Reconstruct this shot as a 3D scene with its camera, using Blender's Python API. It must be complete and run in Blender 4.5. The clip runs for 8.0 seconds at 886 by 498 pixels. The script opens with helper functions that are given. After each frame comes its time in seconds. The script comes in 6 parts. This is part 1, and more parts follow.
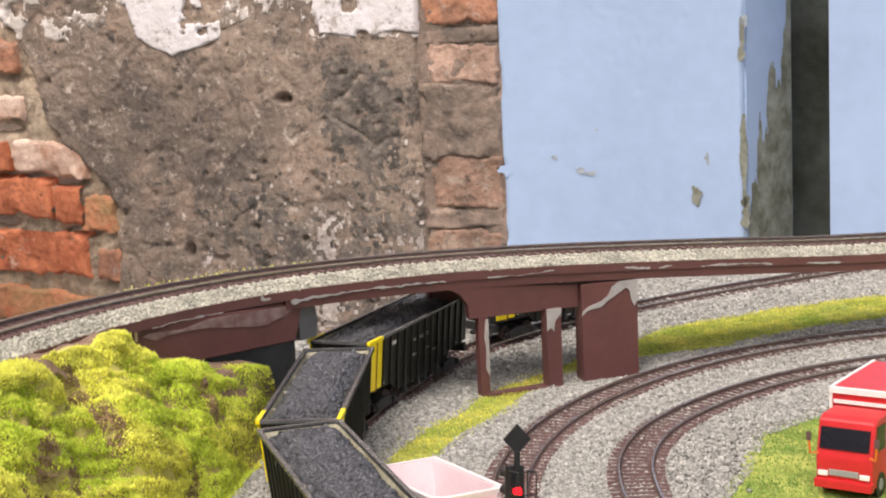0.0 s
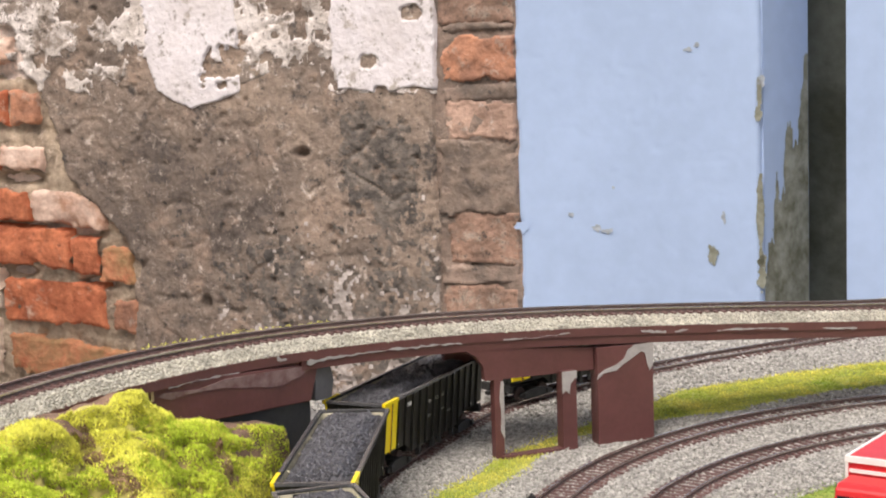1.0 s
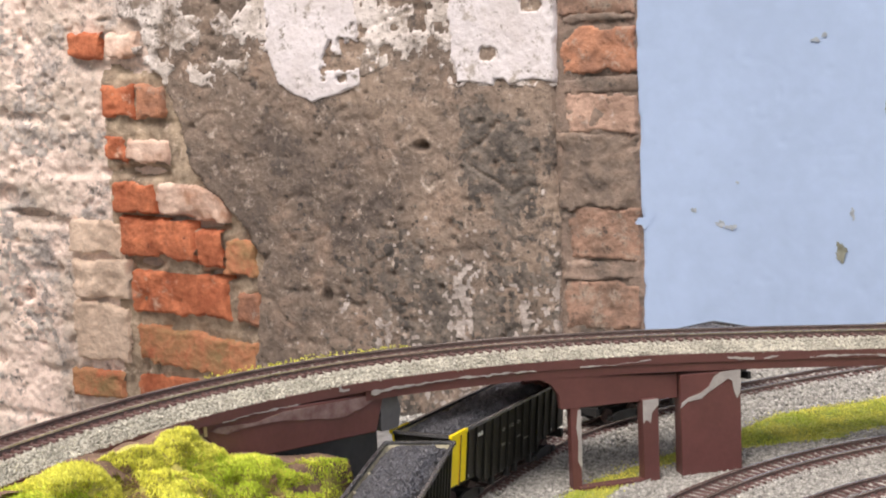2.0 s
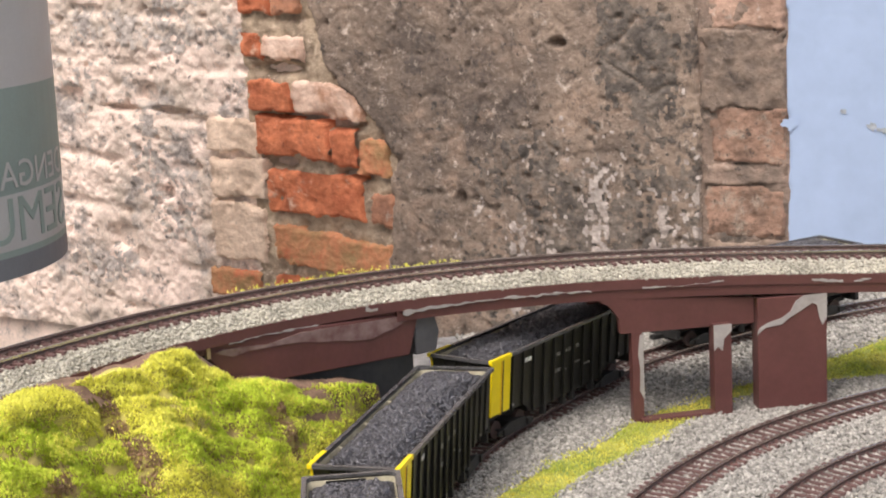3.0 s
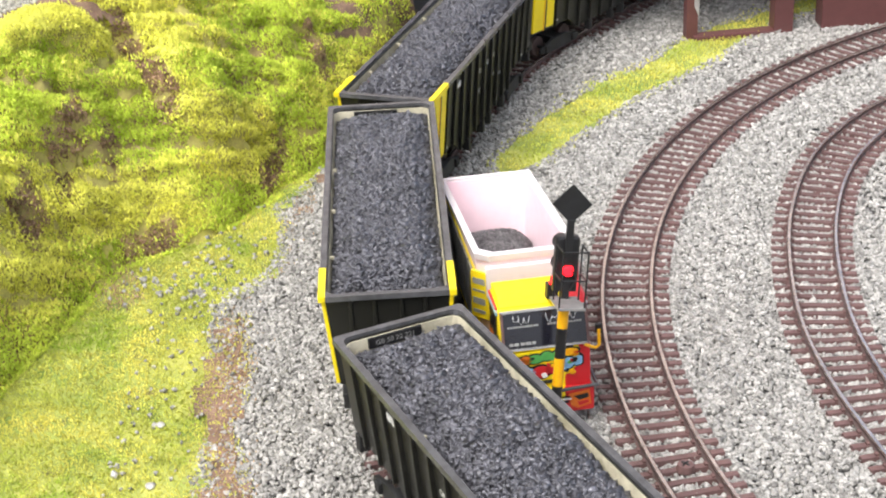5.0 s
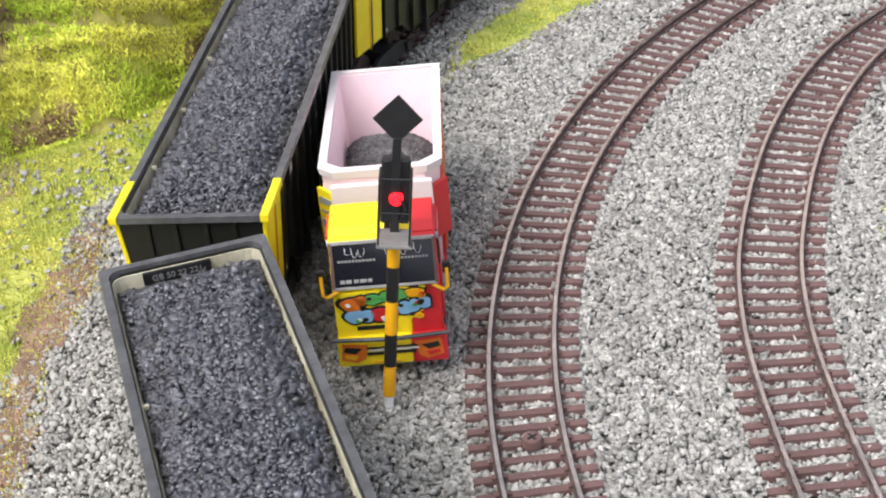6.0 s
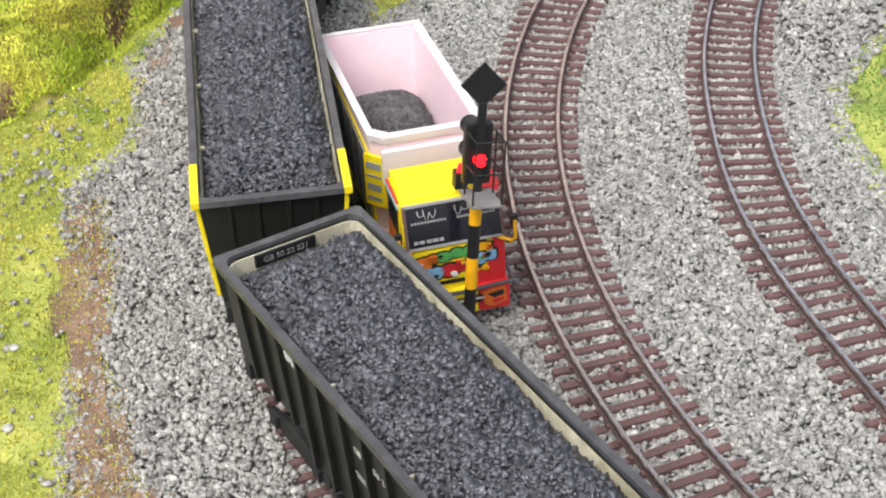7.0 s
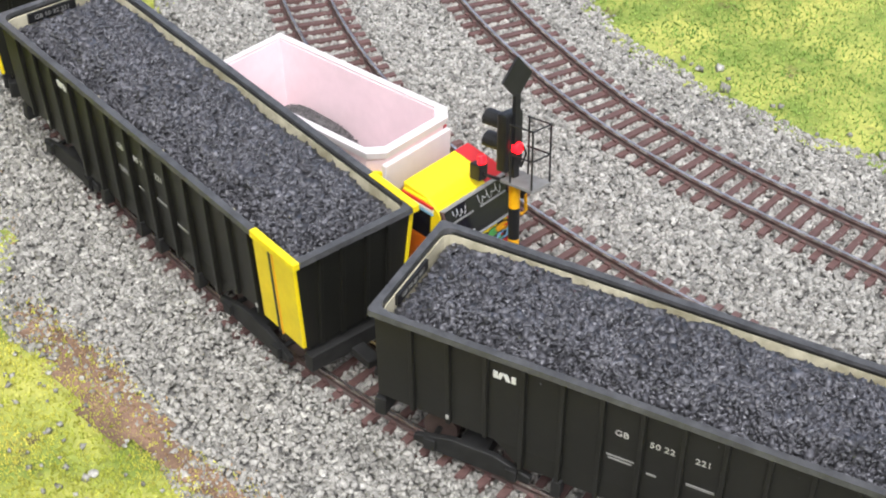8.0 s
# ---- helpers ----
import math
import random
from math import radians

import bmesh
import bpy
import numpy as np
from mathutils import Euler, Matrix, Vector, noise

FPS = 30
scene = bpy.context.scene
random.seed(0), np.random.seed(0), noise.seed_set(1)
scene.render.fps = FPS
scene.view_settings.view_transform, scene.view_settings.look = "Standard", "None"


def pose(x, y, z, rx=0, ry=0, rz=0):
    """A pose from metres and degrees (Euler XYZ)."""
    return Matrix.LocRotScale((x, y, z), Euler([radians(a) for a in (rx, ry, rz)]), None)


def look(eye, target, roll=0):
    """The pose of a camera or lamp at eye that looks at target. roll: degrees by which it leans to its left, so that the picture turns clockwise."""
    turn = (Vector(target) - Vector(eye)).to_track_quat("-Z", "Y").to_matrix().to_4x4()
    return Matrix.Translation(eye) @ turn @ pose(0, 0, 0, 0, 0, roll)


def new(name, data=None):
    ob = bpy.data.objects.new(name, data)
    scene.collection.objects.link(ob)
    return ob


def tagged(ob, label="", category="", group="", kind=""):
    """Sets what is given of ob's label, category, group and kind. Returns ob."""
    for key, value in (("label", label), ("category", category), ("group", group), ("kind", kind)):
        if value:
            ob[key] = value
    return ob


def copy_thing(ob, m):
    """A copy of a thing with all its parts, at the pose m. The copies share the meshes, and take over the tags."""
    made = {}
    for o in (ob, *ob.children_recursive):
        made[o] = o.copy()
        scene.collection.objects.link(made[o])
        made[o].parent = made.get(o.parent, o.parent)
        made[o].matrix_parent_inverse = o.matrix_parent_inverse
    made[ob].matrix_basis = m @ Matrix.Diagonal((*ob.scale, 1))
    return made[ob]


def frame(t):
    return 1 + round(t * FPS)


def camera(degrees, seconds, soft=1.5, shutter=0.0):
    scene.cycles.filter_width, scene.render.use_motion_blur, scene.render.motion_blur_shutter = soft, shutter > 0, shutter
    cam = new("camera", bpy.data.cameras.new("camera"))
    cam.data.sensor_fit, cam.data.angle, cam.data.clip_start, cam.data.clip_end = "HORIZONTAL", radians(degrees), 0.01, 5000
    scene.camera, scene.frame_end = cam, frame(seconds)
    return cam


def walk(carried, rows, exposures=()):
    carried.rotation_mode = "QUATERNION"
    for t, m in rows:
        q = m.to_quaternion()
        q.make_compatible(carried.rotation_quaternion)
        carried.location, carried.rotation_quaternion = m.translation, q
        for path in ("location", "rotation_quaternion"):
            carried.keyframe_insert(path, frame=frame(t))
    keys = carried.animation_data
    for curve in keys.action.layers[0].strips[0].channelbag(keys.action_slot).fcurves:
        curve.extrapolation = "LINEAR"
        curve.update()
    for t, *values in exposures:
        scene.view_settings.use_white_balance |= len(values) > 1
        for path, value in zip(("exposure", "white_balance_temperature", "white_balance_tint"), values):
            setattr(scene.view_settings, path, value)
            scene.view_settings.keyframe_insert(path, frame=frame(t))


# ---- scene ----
# A model railway (about 1:64 stock on 16.5 mm track) on a table top before an old wall.
cam = camera(31.28, 8.0, soft=2.0)
walk(cam, [
    (0, pose(-0.2494, -0.5225, 0.2492, 80.821, 2.622, -24.110)),
    (0.2, pose(-0.2551, -0.5309, 0.2567, 81.257, 2.029, -24.322)),
    (0.5, pose(-0.2496, -0.5267, 0.2512, 82.118, 2.227, -24.160)),
    (1, pose(-0.2503, -0.5239, 0.2561, 82.692, 2.027, -23.448)),
    (1.2, pose(-0.2488, -0.5291, 0.2621, 82.830, 1.997, -22.927)),
    (2.3, pose(-0.1546, -0.4884, 0.2813, 81.414, 2.915, -15.464)),
    (2.5, pose(-0.1288, -0.4732, 0.2819, 80.838, 2.971, -13.885)),
    (3, pose(-0.0949, -0.4491, 0.2682, 78.664, 3.173, -11.158)),
    (3.5, pose(-0.0813, -0.4285, 0.2571, 75.214, 3.418, -9.377)),
    (4, pose(-0.0813, -0.3870, 0.2499, 70.957, 3.423, -9.146)),
    (4.5, pose(-0.0736, -0.3282, 0.2387, 66.850, 3.437, -9.628)),
    (4.7, pose(-0.0932, -0.3945, 0.2750, 65.271, 2.533, -10.152)),
    (5.8, pose(0.0087, -0.3497, 0.2611, 59.009, 4.141, -2.797)),
    (6, pose(0.0311, -0.3241, 0.2481, 58.140, 4.714, -1.232)),
    (6.5, pose(0.0086, -0.3245, 0.2516, 56.391, 4.785, -3.234)),
    (7, pose(-0.0831, -0.3178, 0.2758, 54.105, 1.693, -15.526)),
    (7.5, pose(-0.2196, -0.2833, 0.3089, 51.357, -1.187, -31.991)),
    (8, pose(-0.2666, -0.2075, 0.3039, 51.151, -1.772, -47.434)),
], exposures=[(0, 0.5, 6900, 14), (2.5, 0.42, 6900, 15), (3.5, 0.52, 6900, 15), (4, 0.62, 6700, 14), (4.5, 0.9, 6500, 12), (6, 0.68, 6200, 11), (6.5, 0.55, 6250, 11), (7, 0.55, 6250, 10), (8, 0.56, 6200, 10)])

# ---- light ----
world = bpy.data.worlds.new("overcast_sky")
scene.world = world
world.use_nodes = True
wn = world.node_tree.nodes
sky = wn.new("ShaderNodeTexSky")
sky.sky_type = "NISHITA"
sky.sun_disc = False
sky.sun_elevation = radians(58)
sky.sun_rotation = radians(231)
sky.air_density, sky.dust_density = 1.0, 4.0
grey = wn.new("ShaderNodeHueSaturation")
grey.inputs["Saturation"].default_value = 0.2
wn["Background"].inputs["Strength"].default_value = 0.15
world.node_tree.links.new(sky.outputs["Color"], grey.inputs["Color"])
world.node_tree.links.new(grey.outputs["Color"], wn["Background"].inputs["Color"])
sun = new("sun", bpy.data.lights.new("sun", "SUN"))
sun.data.energy, sun.data.angle, sun.data.color = 1.5, radians(35), (1.0, 0.94, 0.87)
sun.matrix_world = look((-0.85, -0.7, 1.75), (0, 0, 0))

# ---- materials ----
MATS = {}


def mat(name, base, rough=0.7, metal=0.0, vary=0.12, scale=60.0, bump=0.0, bump_scale=300.0, second=None, island=0.0, spec=0.5, speck=None, thin=0.0):
    """Paint, stone or metal with mottling at two scales and fine relief; second: the colour of the mottles."""
    m = bpy.data.materials.new(name)
    m.use_nodes = True
    nt = m.node_tree
    n, l = nt.nodes, nt.links
    b = n["Principled BSDF"]
    b.inputs["Roughness"].default_value = rough
    b.inputs["Metallic"].default_value = metal
    b.inputs["Specular IOR Level"].default_value = spec
    co = n.new("ShaderNodeTexCoord")
    n1 = n.new("ShaderNodeTexNoise")
    n1.inputs["Scale"].default_value = scale
    n1.inputs["Detail"].default_value = 6
    n1.inputs["Roughness"].default_value = 0.65
    l.new(co.outputs["Object"], n1.inputs["Vector"])
    ramp = n.new("ShaderNodeValToRGB")
    ramp.color_ramp.elements[0].position, ramp.color_ramp.elements[1].position = 0.37, 0.63
    lo = second if second else tuple(c * (1 - vary) for c in base)
    hi = tuple(min(1.0, c * (1 + vary * 0.6)) for c in base)
    ramp.color_ramp.elements[0].color, ramp.color_ramp.elements[1].color = (*lo, 1), (*hi, 1)
    l.new(n1.outputs["Fac"], ramp.inputs["Fac"])
    col = ramp.outputs["Color"]
    for sc, sscale, lo_t, hi_t in (speck if isinstance(speck, list) else [speck] if speck else []):
        n3 = n.new("ShaderNodeTexNoise")
        n3.inputs["Scale"].default_value = sscale
        n3.inputs["Detail"].default_value = 8
        n3.inputs["Roughness"].default_value = 0.75
        l.new(co.outputs["Object"], n3.inputs["Vector"])
        th = n.new("ShaderNodeMapRange")
        th.inputs["From Min"].default_value, th.inputs["From Max"].default_value = lo_t, hi_t
        l.new(n3.outputs["Fac"], th.inputs["Value"])
        mx = n.new("ShaderNodeMix")
        mx.data_type = "RGBA"
        l.new(th.outputs["Result"], mx.inputs["Factor"])
        l.new(col, mx.inputs["A"])
        mx.inputs["B"].default_value = (*sc, 1)
        col = mx.outputs["Result"]
    n2 = n.new("ShaderNodeTexNoise")
    n2.inputs["Scale"].default_value = bump_scale
    n2.inputs["Detail"].default_value = 4
    l.new(co.outputs["Object"], n2.inputs["Vector"])
    hsv = n.new("ShaderNodeHueSaturation")
    l.new(col, hsv.inputs["Color"])
    fac = n.new("ShaderNodeMapRange")
    fac.inputs["To Min"].default_value, fac.inputs["To Max"].default_value = 1 - vary, 1 + vary
    l.new(n2.outputs["Fac"], fac.inputs["Value"])
    val = fac.outputs["Result"]
    if island:
        geo = n.new("ShaderNodeNewGeometry")
        r2 = n.new("ShaderNodeMapRange")
        r2.inputs["To Min"].default_value, r2.inputs["To Max"].default_value = 1 - island, 1 + island
        l.new(geo.outputs["Random Per Island"], r2.inputs["Value"])
        mul = n.new("ShaderNodeMath")
        mul.operation = "MULTIPLY"
        l.new(val, mul.inputs[0])
        l.new(r2.outputs["Result"], mul.inputs[1])
        val = mul.outputs["Value"]
    l.new(val, hsv.inputs["Value"])
    l.new(hsv.outputs["Color"], b.inputs["Base Color"])
    if bump:
        bp = n.new("ShaderNodeBump")
        bp.inputs["Strength"].default_value = bump
        bp.inputs["Distance"].default_value = 0.35 / bump_scale
        l.new(n2.outputs["Fac"], bp.inputs["Height"])
        l.new(bp.outputs["Normal"], b.inputs["Normal"])
    if thin:
        # light that passes through thin blades and foam
        tr, ms = n.new("ShaderNodeBsdfTranslucent"), n.new("ShaderNodeMixShader")
        l.new(hsv.outputs["Color"], tr.inputs["Color"])
        ms.inputs["Fac"].default_value = thin
        l.new(b.outputs["BSDF"], ms.inputs[1])
        l.new(tr.outputs["BSDF"], ms.inputs[2])
        l.new(ms.outputs["Shader"], n["Material Output"].inputs["Surface"])
    MATS[name] = m
    return m


M_BALLAST = mat("ballast", (0.22, 0.215, 0.21), 0.9, vary=0.3, scale=60, bump=0.7, bump_scale=900, second=(0.12, 0.115, 0.11))
M_STONE = mat("ballast_stone", (0.410, 0.398, 0.370), 0.85, vary=0.2, scale=260, bump=0.0, bump_scale=1500, second=(0.255, 0.247, 0.228), island=0.36)
M_RAMPSTONE = mat("cream_stone", (0.49, 0.47, 0.40), 0.9, vary=0.15, scale=60, bump=0.0, bump_scale=1500, second=(0.36, 0.345, 0.29), island=0.36)
M_SOIL = mat("brown_soil", (0.26, 0.165, 0.115), 0.95, vary=0.35, scale=90, bump=0.8, bump_scale=900, second=(0.14, 0.088, 0.06))
M_TURF = mat("turf_base", (0.44, 0.44, 0.11), 0.95, vary=0.35, scale=40, bump=0.8, bump_scale=900, second=(0.19, 0.27, 0.05), speck=[((0.13, 0.10, 0.05), 70, 0.58, 0.68)])
M_HILLBASE = mat("hill_base", (0.50, 0.46, 0.12), 0.95, vary=0.3, scale=45, bump=0.8, bump_scale=700, second=(0.28, 0.23, 0.08), speck=((0.30, 0.19, 0.12), 24, 0.56, 0.66))
M_GRASSIN = mat("green_flock", (0.38, 0.48, 0.13), 0.95, vary=0.2, scale=22, bump=0.0, bump_scale=300, second=(0.19, 0.34, 0.075), island=0.3, spec=0.1, thin=0.3)
M_GRASS = mat("turf_flock", (0.74, 0.67, 0.15), 0.95, vary=0.2, scale=34, bump=0.0, bump_scale=400, speck=[((0.26, 0.27, 0.06), 60, 0.56, 0.68), ((0.34, 0.46, 0.06), 16, 0.54, 0.62)], second=(0.46, 0.52, 0.09), island=0.3, spec=0.1, thin=0.3)
M_HILLGREEN = mat("hill_green_flock", (0.80, 0.88, 0.14), 0.95, vary=0.15, scale=55, bump=0.0, bump_scale=260, second=(0.54, 0.68, 0.07), island=0.18, spec=0.1, thin=0.4)
M_HILLGRASS = mat("hill_flock", (0.98, 0.93, 0.20), 0.95, vary=0.12, scale=40, bump=0.0, bump_scale=260, second=(0.88, 0.86, 0.15), island=0.18, spec=0.1, thin=0.4)
M_BROWN = mat("brown_paint", (0.120, 0.045, 0.042), 0.5, vary=0.12, scale=45, bump=0.15, bump_scale=300)
M_GREYCARD = mat("bare_grey_card", (0.36, 0.34, 0.33), 0.8, vary=0.15, scale=80, bump=0.3, bump_scale=500)
M_FLAKED = mat("thin_worn_paint", (0.22, 0.15, 0.145), 0.7, vary=0.2, scale=110, bump=0.2, bump_scale=500, second=(0.15, 0.075, 0.072))
M_STUB = mat("grey_undercoat", (0.13, 0.13, 0.14), 0.6, vary=0.2, scale=40, bump=0.1)
M_WOOD = mat("bare_wood", (0.52, 0.40, 0.22), 0.8, vary=0.2, scale=120, bump=0.2)
M_LIP = mat("white_plastic", (0.80, 0.73, 0.73), 0.4, vary=0.04, scale=60)
M_ABUT = mat("shade_dark_grey", (0.075, 0.078, 0.085), 0.6, vary=0.2, scale=40, bump=0.1)
M_WAGON = mat("olive_black_paint", (0.013, 0.013, 0.011), 0.42, vary=0.15, scale=70, bump=0.05, bump_scale=700)
M_RIM = mat("worn_black_rim", (0.080, 0.080, 0.084), 0.27, vary=0.3, scale=120)
M_UNDER = mat("underframe_black", (0.018, 0.018, 0.018), 0.6, vary=0.3, scale=150)
M_CREAM = mat("cream_lining", (0.60, 0.56, 0.42), 0.6, vary=0.12, scale=90, bump=0.1, bump_scale=500, second=(0.33, 0.30, 0.20))
M_COALBED = mat("coal_bed", (0.032, 0.032, 0.035), 0.7, vary=0.3, scale=300, bump=0.5, bump_scale=900)
M_COAL = mat("coal", (0.104, 0.104, 0.119), 0.36, vary=0.25, scale=120, island=0.45, spec=0.7)
M_GRIT = mat("grey_coal_grit", (0.12, 0.115, 0.115), 0.6, vary=0.3, scale=300, island=0.5)
M_YELLOW = mat("yellow_paint", (0.94, 0.73, 0.010), 0.4, vary=0.06, scale=90, bump=0.05, bump_scale=600)
M_PINK = mat("pale_pink_plastic", (0.90, 0.71, 0.745), 0.45, vary=0.05, scale=40, bump=0.04, bump_scale=300)
M_RED = mat("red_paint", (0.62, 0.025, 0.03), 0.35, vary=0.06, scale=70)
M_ORANGE = mat("orange_print", (0.75, 0.18, 0.02), 0.4, vary=0.1, scale=200)
M_SKYBLUE = mat("light_blue_print", (0.25, 0.50, 0.75), 0.4, vary=0.1, scale=200)
M_GREEN = mat("green_print", (0.10, 0.40, 0.10), 0.4, vary=0.1, scale=200)
M_WHITE = mat("white_print", (0.80, 0.80, 0.78), 0.5, vary=0.05, scale=200)
M_GREYPRINT = mat("grey_print", (0.30, 0.30, 0.29), 0.5, vary=0.1, scale=200)
M_FADED = mat("faded_white_print", (0.50, 0.50, 0.47), 0.5, vary=0.15, scale=400)
M_GRATE = mat("dull_grey_plastic", (0.22, 0.215, 0.205), 0.5, vary=0.15, scale=200)
M_SCREEN = mat("black_glossy_screen", (0.012, 0.012, 0.018), 0.15, vary=0.1, scale=60)
M_BLACK = mat("black_plastic", (0.014, 0.014, 0.015), 0.4, vary=0.2, scale=150)
M_AMBER = mat("amber_paint", (0.85, 0.42, 0.005), 0.4, vary=0.08, scale=200)
M_RAIL = mat("rail_steel", (0.55, 0.49, 0.46), 0.24, metal=0.85, vary=0.2, scale=120)
M_RAILSIDE = mat("rail_web_brown", (0.10, 0.068, 0.062), 0.55, metal=0.2, vary=0.2, scale=120)
M_TIE = mat("sleeper_brown", (0.140, 0.078, 0.072), 0.65, vary=0.2, scale=140, bump=0.2, bump_scale=900)
M_MORTAR = mat("old_mortar", (0.88, 0.71, 0.635), 0.95, vary=0.25, scale=8, bump=1.0, bump_scale=220, second=(0.60, 0.51, 0.44), speck=[((0.38, 0.345, 0.33), 10, 0.51, 0.63), ((0.20, 0.175, 0.165), 40, 0.57, 0.66), ((0.92, 0.84, 0.76), 55, 0.62, 0.74)])
M_JOINT = mat("brown_joint_mortar", (0.44, 0.35, 0.26), 0.95, vary=0.35, scale=25, bump=1.0, bump_scale=110, second=(0.24, 0.185, 0.14), speck=[((0.66, 0.54, 0.42), 34, 0.55, 0.66)])
M_GRIME = mat("grey_grime", (0.50, 0.45, 0.42), 0.95, vary=0.3, scale=22, bump=1.0, bump_scale=110, second=(0.33, 0.295, 0.28), speck=[((0.72, 0.62, 0.54), 30, 0.50, 0.60), ((0.10, 0.09, 0.085), 45, 0.60, 0.70)])
M_SOOT = mat("soot", (0.185, 0.155, 0.132), 0.95, vary=0.35, scale=30, bump=1.0, bump_scale=130, second=(0.075, 0.066, 0.060), speck=[((0.30, 0.22, 0.17), 60, 0.55, 0.66), ((0.045, 0.04, 0.038), 110, 0.56, 0.64)])
M_PLASTER = mat("grey_plaster", (0.272, 0.208, 0.163), 0.95, vary=0.4, scale=4.0, bump=1.0, bump_scale=130, second=(0.115, 0.092, 0.080), speck=[((0.33, 0.24, 0.185), 11, 0.53, 0.66), ((0.105, 0.088, 0.078), 20, 0.54, 0.63), ((0.52, 0.44, 0.38), 50, 0.56, 0.66), ((0.060, 0.052, 0.047), 80, 0.58, 0.66), ((0.52, 0.42, 0.36), 190, 0.60, 0.68), ((0.06, 0.05, 0.045), 160, 0.60, 0.68)])
M_SALT = mat("white_salt_bloom", (0.42, 0.375, 0.35), 0.95, vary=0.3, scale=40, bump=1.0, bump_scale=160, second=(0.34, 0.29, 0.26))
M_PIERDIRT = mat("sooty_mortar", (0.275, 0.200, 0.160), 0.95, vary=0.35, scale=14, bump=1.0, bump_scale=120, second=(0.12, 0.10, 0.085), speck=[((0.38, 0.30, 0.25), 44, 0.55, 0.68), ((0.055, 0.048, 0.043), 60, 0.57, 0.66)])
M_WHITEWORN = mat("worn_whitewash", (0.72, 0.66, 0.63), 0.95, vary=0.1, scale=10, bump=0.9, bump_scale=110, second=(0.52, 0.46, 0.41), speck=[((0.25, 0.20, 0.165), 16, 0.49, 0.60), ((0.86, 0.79, 0.76), 60, 0.54, 0.60), ((0.17, 0.145, 0.125), 110, 0.55, 0.61)])
M_WHITEWASH = mat("peeling_whitewash", (0.74, 0.70, 0.72), 0.9, vary=0.06, scale=14, bump=0.6, bump_scale=90, second=(0.68, 0.63, 0.63), speck=[((0.42, 0.37, 0.33), 24, 0.57, 0.64), ((0.24, 0.21, 0.18), 60, 0.575, 0.64), ((0.50, 0.46, 0.43), 150, 0.57, 0.66)])
M_BRICK = mat("orange_brick", (0.58, 0.20, 0.10), 0.95, vary=0.3, scale=22, bump=1.0, bump_scale=130, second=(0.40, 0.115, 0.055), speck=[((0.66, 0.47, 0.36), 24, 0.58, 0.70), ((0.16, 0.06, 0.04), 60, 0.60, 0.70)])
M_BRICKWORN = mat("weathered_brick", (0.50, 0.235, 0.14), 0.95, vary=0.3, scale=18, bump=1.0, bump_scale=120, second=(0.30, 0.15, 0.10), speck=[((0.44, 0.36, 0.30), 26, 0.55, 0.68), ((0.11, 0.08, 0.065), 50, 0.58, 0.70)])
M_PIERBRICK = mat("grimy_brick", (0.335, 0.205, 0.150), 0.95, vary=0.35, scale=14, bump=1.0, bump_scale=130, second=(0.19, 0.125, 0.095), speck=[((0.36, 0.29, 0.235), 30, 0.53, 0.64), ((0.075, 0.06, 0.052), 44, 0.56, 0.66), ((0.045, 0.04, 0.036), 120, 0.58, 0.66)])
M_PIERPINK = mat("limed_pier_brick", (0.47, 0.315, 0.245), 0.95, vary=0.3, scale=16, bump=1.0, bump_scale=130, second=(0.29, 0.19, 0.145), speck=[((0.56, 0.47, 0.41), 34, 0.56, 0.66), ((0.07, 0.058, 0.05), 60, 0.58, 0.68)])
M_PIERGREY = mat("plastered_brick", (0.275, 0.205, 0.160), 0.95, vary=0.35, scale=12, bump=1.0, bump_scale=120, second=(0.125, 0.10, 0.085), speck=[((0.38, 0.30, 0.25), 40, 0.56, 0.66), ((0.05, 0.044, 0.04), 44, 0.57, 0.68)])
M_BRICKMOSSY = mat("mossy_brick", (0.49, 0.205, 0.110), 0.95, vary=0.3, scale=16, bump=1.0, bump_scale=120, second=(0.32, 0.215, 0.105), speck=[((0.56, 0.19, 0.10), 20, 0.54, 0.64)])
M_BRICKPALE = mat("limed_brick", (0.78, 0.60, 0.50), 0.95, vary=0.2, scale=22, bump=0.8, bump_scale=120, second=(0.50, 0.28, 0.19))
M_BRICKTAN = mat("tan_stone", (0.76, 0.60, 0.48), 0.95, vary=0.2, scale=18, bump=0.9, bump_scale=150, second=(0.58, 0.44, 0.34), speck=[((0.30, 0.25, 0.21), 60, 0.60, 0.70)])
M_BLUE = mat("blue_limewash", (0.37, 0.485, 0.69), 0.75, vary=0.05, scale=5, bump=0.04, bump_scale=40)
M_MOULDSHADE = mat("mouldy_shaded_plaster", (0.10, 0.11, 0.095), 0.9, vary=0.3, scale=7, bump=0.3, bump_scale=60, second=(0.045, 0.05, 0.035))
M_STAIN = mat("mould_stain", (0.25, 0.26, 0.22), 0.9, vary=0.3, scale=30, bump=0.3, bump_scale=90, second=(0.12, 0.12, 0.08))
M_DRY = mat("dry_flock", (0.44, 0.31, 0.17), 0.95, vary=0.2, scale=60, island=0.35, second=(0.30, 0.19, 0.11))
M_DIRT = mat("dark_soil_fibres", (0.46, 0.30, 0.19), 0.95, vary=0.25, scale=60, island=0.3, second=(0.27, 0.17, 0.10))
M_STAINPALE = mat("pale_stain", (0.36, 0.40, 0.45), 0.9, vary=0.25, scale=90, second=(0.27, 0.30, 0.33))
M_VINYL = mat("grey_vinyl", (0.48, 0.48, 0.46), 0.55, vary=0.06, scale=5)
